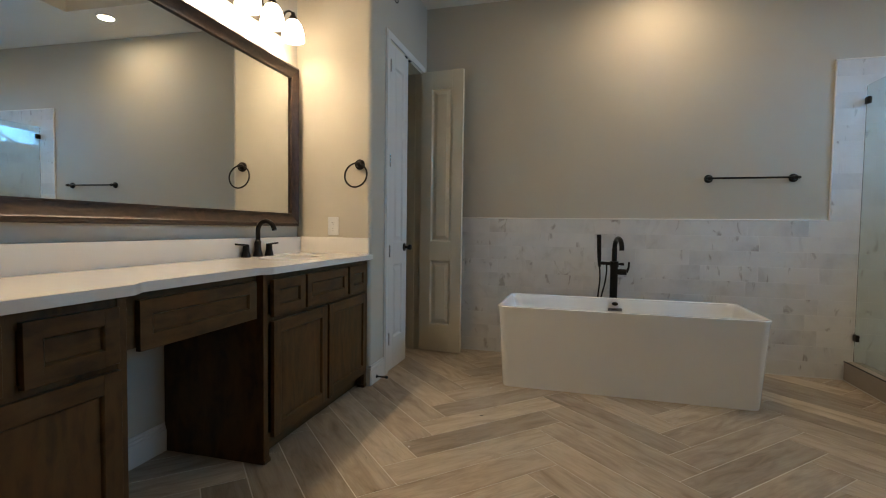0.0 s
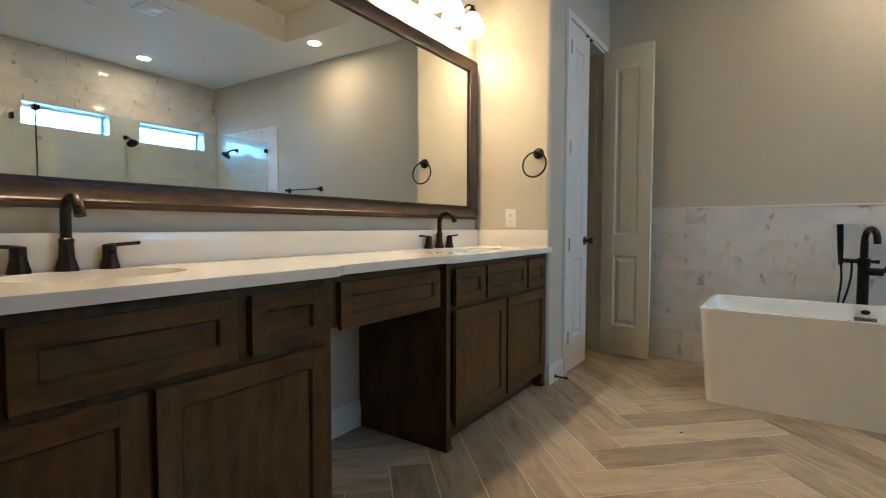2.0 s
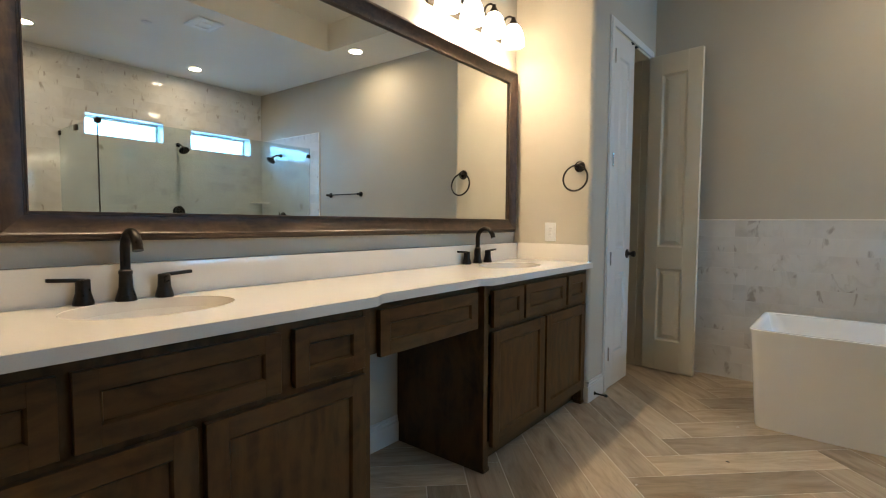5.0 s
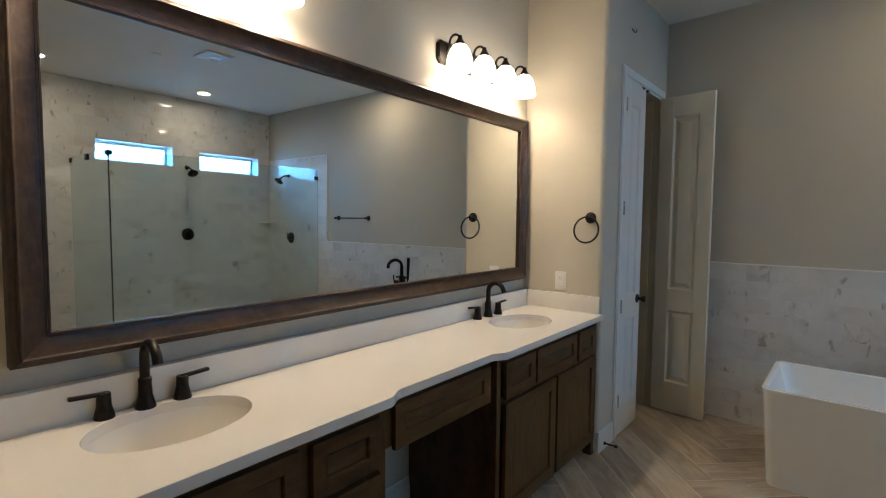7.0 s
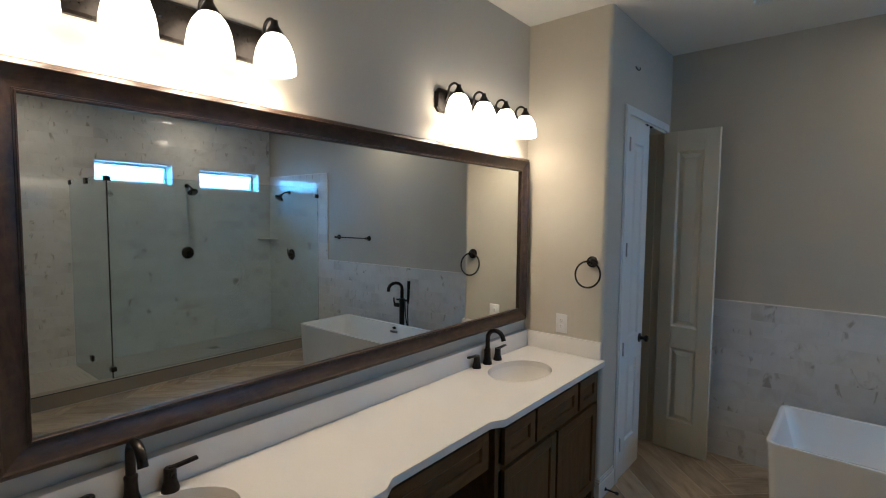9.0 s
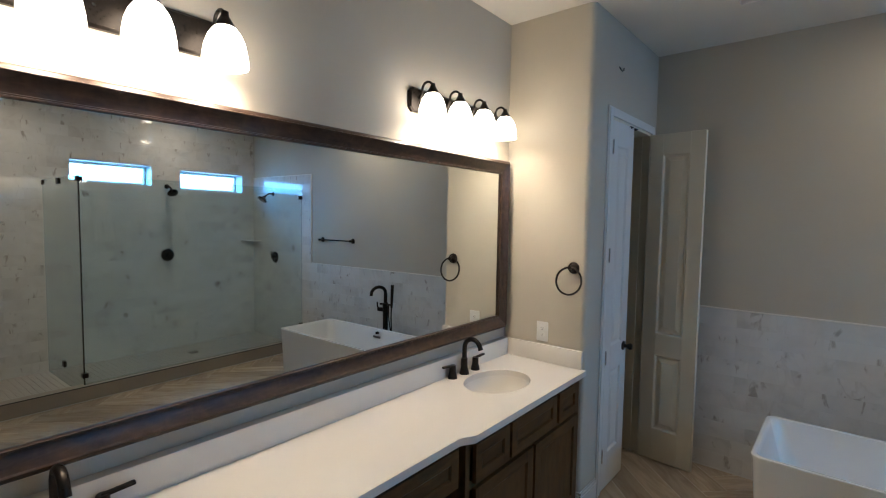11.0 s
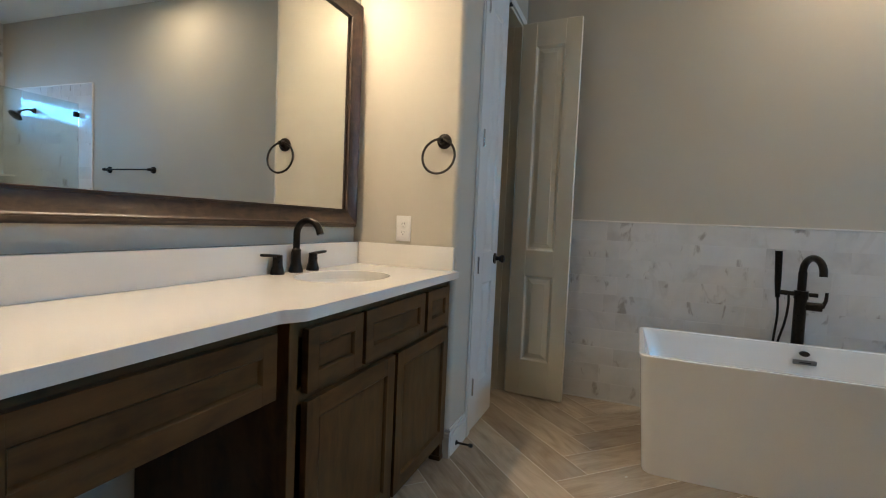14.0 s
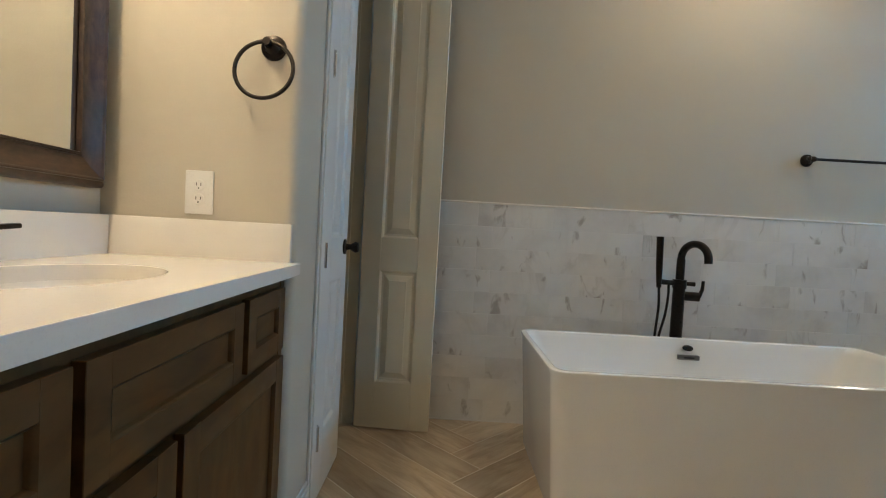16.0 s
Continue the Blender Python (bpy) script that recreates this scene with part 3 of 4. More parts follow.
def faucet(x, y):
    f = thing("faucet", "oil-rubbed bronze widespread faucet with two levers on the vanity top", "faucet", (x, y, COUNTER_Z), "vanity faucets")
    part("base", lathe([(0, 0), (0.029, 0), (0.029, 0.006), (0.025, 0.020), (0.0195, 0.040), (0.0178, 0.080), (0.019, 0.084), (0.019, 0.092), (0.0145, 0.097), (0, 0.097)], 28), BRONZE, f)
    pts = [(0, 0, 0.09), (0, 0, 0.13), (0, 0, 0.155)] + arc((0.056, 0, 0.155), (-1, 0, 0), (0, 0, 1), 0.056, 0, 165, 16)
    pts.append(pts[-1] + (pts[-1] - pts[-2]) * 1.2)
    part("spout", tube(pts, [0.0140] * (len(pts) - 2) + [0.0142, 0.0146], 18), BRONZE, f)
    part("lift_rod", tube([(-0.022, 0, 0.03), (-0.022, 0, 0.075), (-0.022, 0, 0.082)], [0.0035, 0.0035, 0.006], 10), BRONZE, f)
    for s in (-1, 1):
        base = Matrix.Translation((0.0, s * 0.108, 0))
        h = part("handle", lathe([(0, 0), (0.027, 0), (0.027, 0.006), (0.0235, 0.020), (0.0195, 0.036), (0.0185, 0.060), (0.0185, 0.072), (0.016, 0.075), (0, 0.075)], 24, base), BRONZE, f)
        lever = boxed(-0.0095, 0.0095, 0, 0.090, 0.066, 0.077, 0.003, 2)
        bmesh.ops.transform(lever, matrix=base @ Matrix.Rotation(radians(0 if s > 0 else 180), 4, "Z") @ Matrix.Rotation(radians(4), 4, "X"), verts=lever.verts[:])
        part("lever", lever, BRONZE, h)
    return f


faucet(-1.622, 0.694)
faucet(-1.654, 2.575)

# ---- mirror: slightly out of square with the wall ----
mirror = thing("mirror", "wide wall mirror in a dark brown moulded wooden frame", "mirror")
mirror.matrix_world = Matrix.Translation((-1.69, 2.0, 0)) @ Matrix.Rotation(math.atan(0.0235), 4, "Z")
MY0, MY1, MZ0, MZ1 = 0.476 - 2.0, 2.995 - 2.0, 1.180, 2.095
part("glass", boxed(-0.008, 0.0, MY0 - 0.01, MY1 + 0.01, MZ0 - 0.01, MZ1 + 0.01), MIRROR, mirror, "silvered mirror glass", False)
# profile: distance outwards from the glass edge, height off the glass
prof = [(0.0, 0.0015), (0.0, 0.012), (0.0015, 0.0145), (0.005, 0.0145), (0.0065, 0.0115), (0.008, 0.0125), (0.010, 0.0125), (0.0115, 0.0100), (0.014, 0.0102), (0.022, 0.0114), (0.031, 0.0138), (0.041, 0.0172), (0.051, 0.0214), (0.060, 0.0260), (0.063, 0.0276), (0.0645, 0.0300), (0.067, 0.0312), (0.0695, 0.0298), (0.071, 0.0250), (0.079, 0.0225), (0.085, 0.0165), (0.088, 0.008), (0.088, -0.035)]
sides = (((MY0, MZ0), (MY1, MZ0), (0, -1)), ((MY1, MZ0), (MY1, MZ1), (1, 0)), ((MY1, MZ1), (MY0, MZ1), (0, 1)), ((MY0, MZ1), (MY0, MZ0), (-1, 0)))
for (ay, az), (by, bz), (oy, oz) in sides:
    bm = bmesh.new()
    dy, dz = by - ay, bz - az
    n = math.hypot(dy, dz)
    dy, dz = dy / n, dz / n
    rows = []
    for d, h in prof:
        rows.append((bm.verts.new((h, ay + oy * d - dy * d, az + oz * d - dz * d)), bm.verts.new((h, by + oy * d + dy * d, bz + oz * d + dz * d))))
    for a, b in zip(rows, rows[1:]):
        bm.faces.new((a[0], a[1], b[1], b[0]))
    part("frame_side", bm, FRAMEWOOD_Y if oz else FRAMEWOOD_Z, mirror)


# ---- vanity lights ----
def sconce(y, z, reach, label):
    s = thing("vanity_light", label, "wall lamp", (wall_x(y), y, z), "vanity lights")
    at = Matrix.Translation((wall_x(y), y, z)) @ Matrix.Rotation(math.atan(LEAN_W), 4, "Z")
    n = 0.410
    bm = bmesh.new()
    pts = [(-n, -0.04), (-n + 0.022, -0.062), (n - 0.022, -0.062), (n, -0.04), (n, 0.04), (n - 0.022, 0.062), (-n + 0.022, 0.062), (-n, 0.04)]
    for k, (d, x) in enumerate(((1.0, 0.0), (1.0, 0.015), (0.97, 0.022))):
        ring = [bm.verts.new((x, a * (1 if d == 1 else (n - 0.008) / n), b * (1 if d == 1 else 0.86))) for a, b in pts]
        if k:
            for i in range(8):
                bm.faces.new((last[i], last[(i + 1) % 8], ring[(i + 1) % 8], ring[i]))
        last = ring
    bm.faces.new(last)
    part("back_plate", bm, BRONZE, s, smooth=False)
    for k in range(4):
        py = -0.340 + 0.2265 * k
        arm = [(0.018, py, 0.0), (reach - 0.072, py, 0.035)] + [v for v in arc((reach - 0.036, py, 0.052), (-1, 0, 0), (0, 0, 1), 0.034, 0, 150, 10)]
        part("arm", tube(arm + [(reach, py, 0.055)], 0.0065, 12), BRONZE, s)
        c = Matrix.Translation((reach, py, 0))
        part("socket_cap", lathe([(0, 0.072), (0.012, 0.072), (0.013, 0.058), (0.020, 0.046), (0.030, 0.030), (0.032, 0.022), (0.0, 0.022)], 24, c), BRONZE, s)
        part("shade", lathe([(0.024, 0.026), (0.036, 0.018), (0.052, -0.004), (0.064, -0.036), (0.071, -0.075), (0.073, -0.105), (0.070, -0.108), (0.067, -0.104), (0.060, -0.036), (0.046, -0.002), (0.024, 0.016)], 32, c), SHADE, s, "lit white glass bell shade")
        lamp("POINT", "bulb", at @ Matrix.Translation((reach, py, -0.048)), SCONCE_BULB, WARM, radius=0.028).parent = None
    for py in (-0.22, 0.22):
        part("screw", lathe([(0, 0.027), (0.005, 0.026), (0.006, 0.021)], 12, Matrix.Rotation(radians(90), 4, "Y")), CHROME, s)
    s.matrix_world = at
    return s


sconce(2.562, 2.406, 0.1085, "bronze four-light bath bar with lit white bell shades above the mirror")
sconce(0.828, 2.400, 0.1085, "bronze four-light bath bar with lit white bell shades above the mirror")


# ---- wall fittings ----
def rose(bm, m, r=0.029):
    return lathe([(0, 0), (r, 0), (r, 0.004), (r * 0.93, 0.010), (r * 0.62, 0.014), (r * 0.5, 0.024), (r * 0.40, 0.036), (0, 0.040)], 28, m, bm)


ring = thing("towel_ring", "oil-rubbed bronze towel ring on the wall beside the mirror", "towel ring", (-1.254, RETURN_Y, 1.519))
back = Matrix.Rotation(radians(90), 4, "X")
part("rose", rose(bmesh.new(), back, 0.036), BRONZE, ring)
part("post", tube([(0, -0.03, 0), (-0.004, -0.052, 0.002)], [0.010, 0.012], 14), BRONZE, ring)
hoop = [Vector((-0.008 + 0.081 * math.sin(a), -0.050 + 0.012 * math.cos(a), -0.076 + 0.081 * math.cos(a))) for a in (2 * math.pi * k / 48 for k in range(49))]
part("hoop", tube(hoop, 0.0058, 12, caps=False), BRONZE, ring)

bar = thing("towel_bar", "oil-rubbed bronze towel bar on the wall above the tub", "towel bar", (1.465, NORTH, 1.512))
for s in (-1, 1):
    m = Matrix.Translation((s * 0.29, 0, 0)) @ back
    p = part("rose", rose(bmesh.new(), m, 0.033), BRONZE, bar)
    part("finial", lathe([(0, -0.016), (0.010, -0.014), (0.015, -0.004), (0.015, 0.008), (0.009, 0.016), (0.013, 0.022), (0.006, 0.032), (0, 0.034)], 18, Matrix.Translation((s * 0.29, -0.052, 0)) @ Matrix.Rotation(radians(90 * s), 4, "Y")), BRONZE, p)
part("rod", tube([(-0.285, -0.052, 0), (0.285, -0.052, 0)], 0.0075, 14), BRONZE, bar)

plate = thing("outlet", "white duplex outlet above the vanity backsplash", "outlet", (-1.452, RETURN_Y, 1.098))
part("cover", boxed(-0.0405, 0.0405, -0.006, 0, -0.0625, 0.0625, 0.003, 2), PLASTIC, plate)
for z in (-0.02, 0.02):
    recept = part("receptacle", lathe([(0, 0.0082), (0.0155, 0.008), (0.017, 0.006)], 20, Matrix.Translation((0, 0, z)) @ back), PLASTIC, plate)
    bm = bmesh.new()
    for a in ((-0.0075, -0.0055, z - 0.001, z + 0.008), (0.0055, 0.0075, z - 0.001, z + 0.007), (-0.002, 0.002, z - 0.0105, z - 0.0065)):
        box(bm, a[0], a[1], -0.0088, -0.007, a[2], a[3])
    part("slots", bm, DARKMETAL, recept)

stop = thing("door_stop", "dark bronze rigid door stop on the baseboard", "door stop", (DOOR_X + 0.014, 3.215, 0.040))
rot = Matrix.Rotation(radians(90), 4, "Y")
part("base", lathe([(0, 0), (0.013, 0), (0.012, 0.004), (0.006, 0.008), (0.005, 0.07), (0.0, 0.07)], 18, rot), BRONZE, stop)
part("tip", lathe([(0.005, 0.068), (0.010, 0.068), (0.010, 0.082), (0.007, 0.086), (0, 0.086)], 18, rot), DARKMETAL, stop)
hook = thing("wall_hook", "small dark hook screwed in the wall above the door", "hook", (DOOR_X, 3.525, 2.778))
part("stem", tube([(0, 0, 0.02), (0.012, 0, 0.0), (0.022, 0, -0.012), (0.030, 0, -0.008), (0.030, 0, 0.006)], 0.0035, 10), DARKMETAL, hook)

# ---- bath tub ----
TUB = (-0.338, 1.343, 3.395, 4.125)


def rounded(x0, x1, y0, y1, r, n=8):
    pts = []
    for cx, cy, a0 in ((x1 - r, y1 - r, 0), (x0 + r, y1 - r, 90), (x0 + r, y0 + r, 180), (x1 - r, y0 + r, 270)):
        pts += [(cx + r * math.cos(radians(a0 + 90 * k / n)), cy + r * math.sin(radians(a0 + 90 * k / n))) for k in range(n + 1)]
    return pts


tub = thing("bathtub", "white freestanding rectangular acrylic bathtub on the tiled floor", "bathtub", (0, 0, 0))
x0, x1, y0, y1 = TUB
bm = bmesh.new()
levels = [(0.045, 0.018, 0.0, 0.05), (0.040, 0.016, 0.012, 0.052), (0.006, 0.004, 0.535, 0.055), (0.0, 0.0, 0.550, 0.058), (0.0, 0.0, 0.557, 0.058), (0.004, 0.004, 0.5605, 0.055), (0.020, 0.020, 0.5605, 0.05), (0.026, 0.026, 0.556, 0.055), (0.034, 0.032, 0.53, 0.07), (0.12, 0.075, 0.25, 0.10), (0.17, 0.10, 0.155, 0.12), (0.23, 0.15, 0.135, 0.12)]
rows = [[bm.verts.new((x, y, z)) for x, y in rounded(x0 + dx, x1 - dx, y0 + dy, y1 - dy, r)] for dx, dy, z, r in levels]
for a, b in zip(rows, rows[1:]):
    for i in range(len(a)):
        bm.faces.new((a[i], a[(i + 1) % len(a)], b[(i + 1) % len(a)], b[i]))
bm.faces.new(rows[-1])
bm.faces.new(rows[0][::-1])
part("shell", bm, ACRYLIC, tub)
bm = boxed(0.435, 0.54, 4.066, 4.084, 0.462, 0.486, 0.003, 2)
over = part("overflow_plate", bm, NICKEL, tub, "grey metal overflow plate")
part("slot", boxed(0.462, 0.513, 4.0652, 4.0662, 0.470, 0.477), DARKMETAL, over, "dark overflow slot", False)
part("overflow_knob", lathe([(0, 0.012), (0.016, 0.010), (0.019, 0.005), (0.019, -0.01)], 24, Matrix.Translation((0.487, 4.082, 0.518)) @ back @ Matrix.Diagonal((1.25, 0.75, 1, 1))), BRONZE, tub, "dark round overflow knob")

# ---- tub filler ----
fill = thing("tub_filler", "black floor-standing tub filler with hand shower behind the tub", "faucet", (0.482, 4.205, 0))
part("base", lathe([(0, 0), (0.062, 0), (0.062, 0.008), (0.030, 0.016), (0, 0.016)], 28), BRONZE, fill)
part("post", tube([(0, 0, 0.012), (0, 0, 0.80), (0, 0, 0.83)], [0.030, 0.030, 0.026], 24), BRONZE, fill)
d = Vector((0.2, -0.98, 0)).normalized()
pts = [(0, 0, 0.82), (0, 0, 0.945)] + [Vector((0, 0, 0.955)) + d * 0.095 * (1 - math.cos(radians(a))) + Vector((0, 0, 0.076 * math.sin(radians(a)))) for a in range(0, 171, 10)]
pts.append(pts[-1] + d * 0.002 - Vector((0, 0, 0.028)))
part("spout", tube(pts, [0.021] * 2 + [0.0185] * (len(pts) - 2), 18), BRONZE, fill)
part("collar", tube([(0, 0, 0.80), (0, 0, 0.845)], 0.034, 24), BRONZE, fill)
h = part("mixer", tube([(0.02, -0.005, 0.762), (0.095, -0.018, 0.762)], 0.024, 20), BRONZE, fill)
part("lever", tube([(0.094, -0.018, 0.760), (0.108, -0.021, 0.80), (0.110, -0.022, 0.845)], [0.011, 0.009, 0.008], 14), BRONZE, h)
arm = part("cradle", tube([(-0.02, 0, 0.825), (-0.112, -0.015, 0.83)], [0.013, 0.014], 14), BRONZE, fill)
part("cross_arm", tube([(0.02, 0, 0.825), (0.075, -0.008, 0.825)], [0.010, 0.012], 14), BRONZE, fill)
w = part("hand_shower", tube([(-0.114, -0.02, 0.80), (-0.118, -0.02, 0.90), (-0.124, -0.02, 1.06)], [0.012, 0.0165, 0.0185], 18), BRONZE, fill)
hose = [Vector((-0.113, -0.02, 0.80)), Vector((-0.108, -0.02, 0.70)), Vector((-0.118, -0.025, 0.58)), Vector((-0.125, -0.03, 0.46)), Vector((-0.108, -0.035, 0.38)), Vector((-0.085, -0.03, 0.42)), Vector((-0.10, -0.02, 0.52)), Vector((-0.07, -0.015, 0.66)), Vector((-0.058, -0.01, 0.76)), Vector((-0.06, -0.01, 0.82))]
fine = []
for k in range(len(hose) - 1):
    a, b, c, e = hose[max(k - 1, 0)], hose[k], hose[k + 1], hose[min(k + 2, len(hose) - 1)]
    for s in range(6):
        u = s / 6
        fine.append(0.5 * (2 * b + (c - a) * u + (2 * a - 5 * b + 4 * c - e) * u * u + (3 * b - 3 * c + e - a) * u ** 3))
part("hose", tube(fine + [hose[-1]], 0.0065, 10), BRONZE, fill)

# ---- ceiling fittings ----
def can(x, y, watt):
    c = thing("recessed_light", "round white recessed ceiling light, lit", "ceiling light", (x, y, CEIL), "recessed lights")
    part("trim_ring", lathe([(0.066, 0.03), (0.066, -0.002), (0.072, -0.006), (0.092, -0.004), (0.094, 0.0)], 36), PLASTIC, c)
    part("lens", lathe([(0, 0.006), (0.066, 0.006)], 36), CANGLOW, c, "lit lens")
    lamp("AREA", "can_light", Matrix.Translation((x, y, CEIL - 0.012)), watt, WARM, disk=0.13, spread=175)
    return c


can(0.75, 3.865, CAN_WATT)
for p in ((2.85, 3.09), (2.72, 1.41)):
    can(*p, CAN_WATT * 0.64)
vent = thing("exhaust_fan", "white square exhaust fan grille on the ceiling", "vent", (1.39, 2.49, CEIL))
part("cover", boxed(-0.15, 0.15, -0.13, 0.13, -0.014, 0.0, 0.006, 3), PLASTIC, vent)
part("lens", boxed(-0.075, 0.075, -0.06, 0.06, -0.018, -0.013, 0.002, 2), CERAMIC, vent)
for k in range(4):
    for s in (-1, 1):
        y = s * (0.072 + 0.013 * k)
        part("slat", boxed(-0.12, 0.12, y - 0.003, y + 0.003, -0.017, -0.013), PLASTIC, vent)
disc = thing("smoke_detector", "small white round detector on the ceiling", "detector", (1.79, 2.13, CEIL))
part("body", lathe([(0, -0.011), (0.037, -0.010), (0.042, -0.006), (0.043, 0)], 28), PLASTIC, disc)

# ---- shower ----
setting("shower_pan", boxed(SHOWER_X + 0.12, EAST, SHOWER_S, NORTH, -0.12, SHOWER_FLOOR - 0.004), GROUT, "shower floor bed")
curb = boxed(SHOWER_X, SHOWER_X + 0.12, SHOWER_S, NORTH - 0.012, -0.1, CURB, 0.003, 1)
setting("shower_curb", curb, CURB_TILE, "low shower curb clad in wood-look tile")
setting("trim", boxed(SHOWER_X - 0.003, SHOWER_X + 0.006, SHOWER_S, NORTH - 0.013, CURB - 0.004, CURB + 0.003, 0.001, 1), DARKMETAL, "dark metal edge strip on the shower curb")
setting("trim", boxed(SHOWER_X - 0.006, SHOWER_X, SHOWER_S, NORTH - 0.013, 0.0, 0.006, 0.002, 1), GROUT, "pale caulk line at the foot of the curb")


def slabs(name, blocks, mat):
    """Many blocks in one mesh; a block is its four back and four front corners."""
    verts, faces = [], []
    for block in blocks:
        k = len(verts)
        verts += block
        faces += [(k + 4, k + 5, k + 6, k + 7)] + [(k + i, k + (i + 1) % 4, k + 4 + (i + 1) % 4, k + 4 + i) for i in range(4)]
    me = bpy.data.meshes.new(name)
    me.from_pydata(verts, [], faces)
    me.materials.append(mat)
    bm = bmesh.new()
    bm.from_mesh(me)
    bmesh.ops.recalc_face_normals(bm, faces=bm.faces[:])
    bm.to_mesh(me)
    bm.free()
    return new(name, me)


def tiled(at, a0, a1, z0, z1, w, h, holes=(), gap=0.0016, deep=0.009, shift=0.5):
    """Blocks of a running bond on a wall that looks to -x, each a little out of true."""
    blocks = []
    row, z = 0, z0
    while z < z1 - 0.01:
        zt = min(z + h, z1)
        a = a0 - (w * shift if row % 2 else 0)
        while a < a1 - 0.005:
            p, q = max(a, a0), min(a + w, a1)
            a += w
            if q - p < 0.01:
                continue
            cells = [(p, q, z, zt)]
            for ha, hb, hc, hd in holes:
                out = []
                for s, t, u, v in cells:
                    if t <= ha or s >= hb or v <= hc or u >= hd:
                        out.append((s, t, u, v))
                        continue
                    if s < ha:
                        out.append((s, ha, u, v))
                    if t > hb:
                        out.append((hb, t, u, v))
                    m, n = max(s, ha), min(t, hb)
                    if u < hc:
                        out.append((m, n, u, hc))
                    if v > hd:
                        out.append((m, n, hd, v))
                cells = out
            for s, t, u, v in cells:
                g = gap / 2
                lift, ty, tz = random.uniform(0, 0.0003), random.uniform(-0.002, 0.002), random.uniform(-0.003, 0.003)
                if t - s > 0.008 and v - u > 0.008:
                    rim = ((s + g, u + g), (t - g, u + g), (t - g, v - g), (s + g, v - g))
                    blocks.append([(at, y, zz) for y, zz in rim] + [(at - deep - lift + ty * (y - (s + t) / 2) + tz * (zz - (u + v) / 2), y, zz) for y, zz in rim])
        z += h
        row += 1
    return blocks


TILE_W, TILE_H = 0.405, 0.12
blocks = tiled(EAST, SHOWER_S, NORTH, SHOWER_FLOOR, CEIL, TILE_W, TILE_H, WINDOWS)
tagged(slabs("shower_wall_tile", blocks, MARBLE_FAR), "polished white marble subway tile on the shower's long wall", "wall tile", kind="stuff")
setting("shower_grout", wall_with_holes("x", EAST - 0.0082, 0.008, SHOWER_S, NORTH - 0.013, SHOWER_FLOOR, CEIL, WINDOWS), GROUT, "pale grout")
blocks = []
n = 0.05
x = SHOWER_X + 0.122
while x < EAST - 0.02:
    y = SHOWER_S + 0.01
    while y < NORTH - 0.02:
        rim = ((x, y), (min(x + n, EAST - 0.01), y), (min(x + n, EAST - 0.01), min(y + n, NORTH - 0.012)), (x, min(y + n, NORTH - 0.012)))
        blocks.append([(p, q, SHOWER_FLOOR - 0.006) for p, q in rim] + [(p, q, SHOWER_FLOOR) for p, q in rim])
        y += n + 0.003
    x += n + 0.003
tagged(slabs("shower_floor_tile", blocks, MOSAIC), "small pale marble mosaic tiles on the shower floor", "floor tile", kind="stuff")

for k, (a0, a1, z0, z1) in enumerate(WINDOWS):
    win = tagged(thing("window_%d" % (k + 1), "narrow slot window high in the shower wall", "window"), kind="structure")
    xg = EAST + 0.19
    for name, a in (("sill", (EAST - 0.004, EAST + 0.24, a0, a1, z0 - 0.001, z0 + 0.012)), ("head", (EAST - 0.004, EAST + 0.24, a0, a1, z1 - 0.012, z1 + 0.001)), ("reveal", (EAST - 0.004, EAST + 0.24, a0 - 0.001, a0 + 0.012, z0 + 0.012, z1 - 0.012)), ("reveal", (EAST - 0.004, EAST + 0.24, a1 - 0.012, a1 + 0.001, z0 + 0.012, z1 - 0.012))):
        part(name, boxed(*a), REVEAL, win, smooth=False)
    bm = bmesh.new()
    for a in ((a0 + 0.012, a1 - 0.012, z0 + 0.012, z0 + 0.038), (a0 + 0.012, a1 - 0.012, z1 - 0.038, z1 - 0.012), (a0 + 0.012, a0 + 0.038, z0 + 0.038, z1 - 0.038), (a1 - 0.038, a1 - 0.012, z0 + 0.038, z1 - 0.038)):
        box(bm, xg - 0.02, xg + 0.03, *a)
    part("window_frame", bm, PLASTIC, win, smooth=False)
    ob = part("pane", boxed(xg, xg + 0.006, a0 + 0.036, a1 - 0.036, z0 + 0.036, z1 - 0.036), PANE, win, smooth=False)
    ob.visible_shadow = False
    lamp("AREA", "window_light", Matrix.Translation((xg + 0.02, (a0 + a1) / 2, (z0 + z1) / 2)) @ Matrix.Rotation(radians(90 - 32), 4, "Y"), WINDOW_WATT, DAY, spread=125, size=z1 - z0 - 0.08, size_y=a1 - a0 - 0.08)
setting("backdrop", boxed(EAST + 0.9, EAST + 0.95, 0, 6.0, 0.5, 5.5), OUTSIDE, "bright overcast daylight outside the windows")

glass = thing("shower_glass", "clear frameless shower glass with black clips on the curb", "shower screen")
GX, GY, GTOP = SHOWER_X + 0.06, 1.825, 2.17
part("front_pane", boxed(GX - 0.005, GX + 0.005, GY, NORTH - 0.016, CURB + 0.003, GTOP), GLASS, glass, smooth=False).visible_shadow = False
part("side_pane", boxed(GX + 0.006, EAST + 0.01, GY - 0.005, GY + 0.005, SHOWER_FLOOR - 0.01, GTOP), GLASS, glass, smooth=False).visible_shadow = False
for a in ((GX - 0.014, GX + 0.014, NORTH - 0.062, NORTH - 0.011, 2.035, 2.085), (GX - 0.014, GX + 0.014, NORTH - 0.062, NORTH - 0.011, 0.30, 0.35), (EAST - 0.06, EAST - 0.009, GY - 0.014, GY + 0.014, 2.11, 2.16)):
    part("clip", boxed(*a, 0.003, 2), BRONZE, glass, "black square clip")
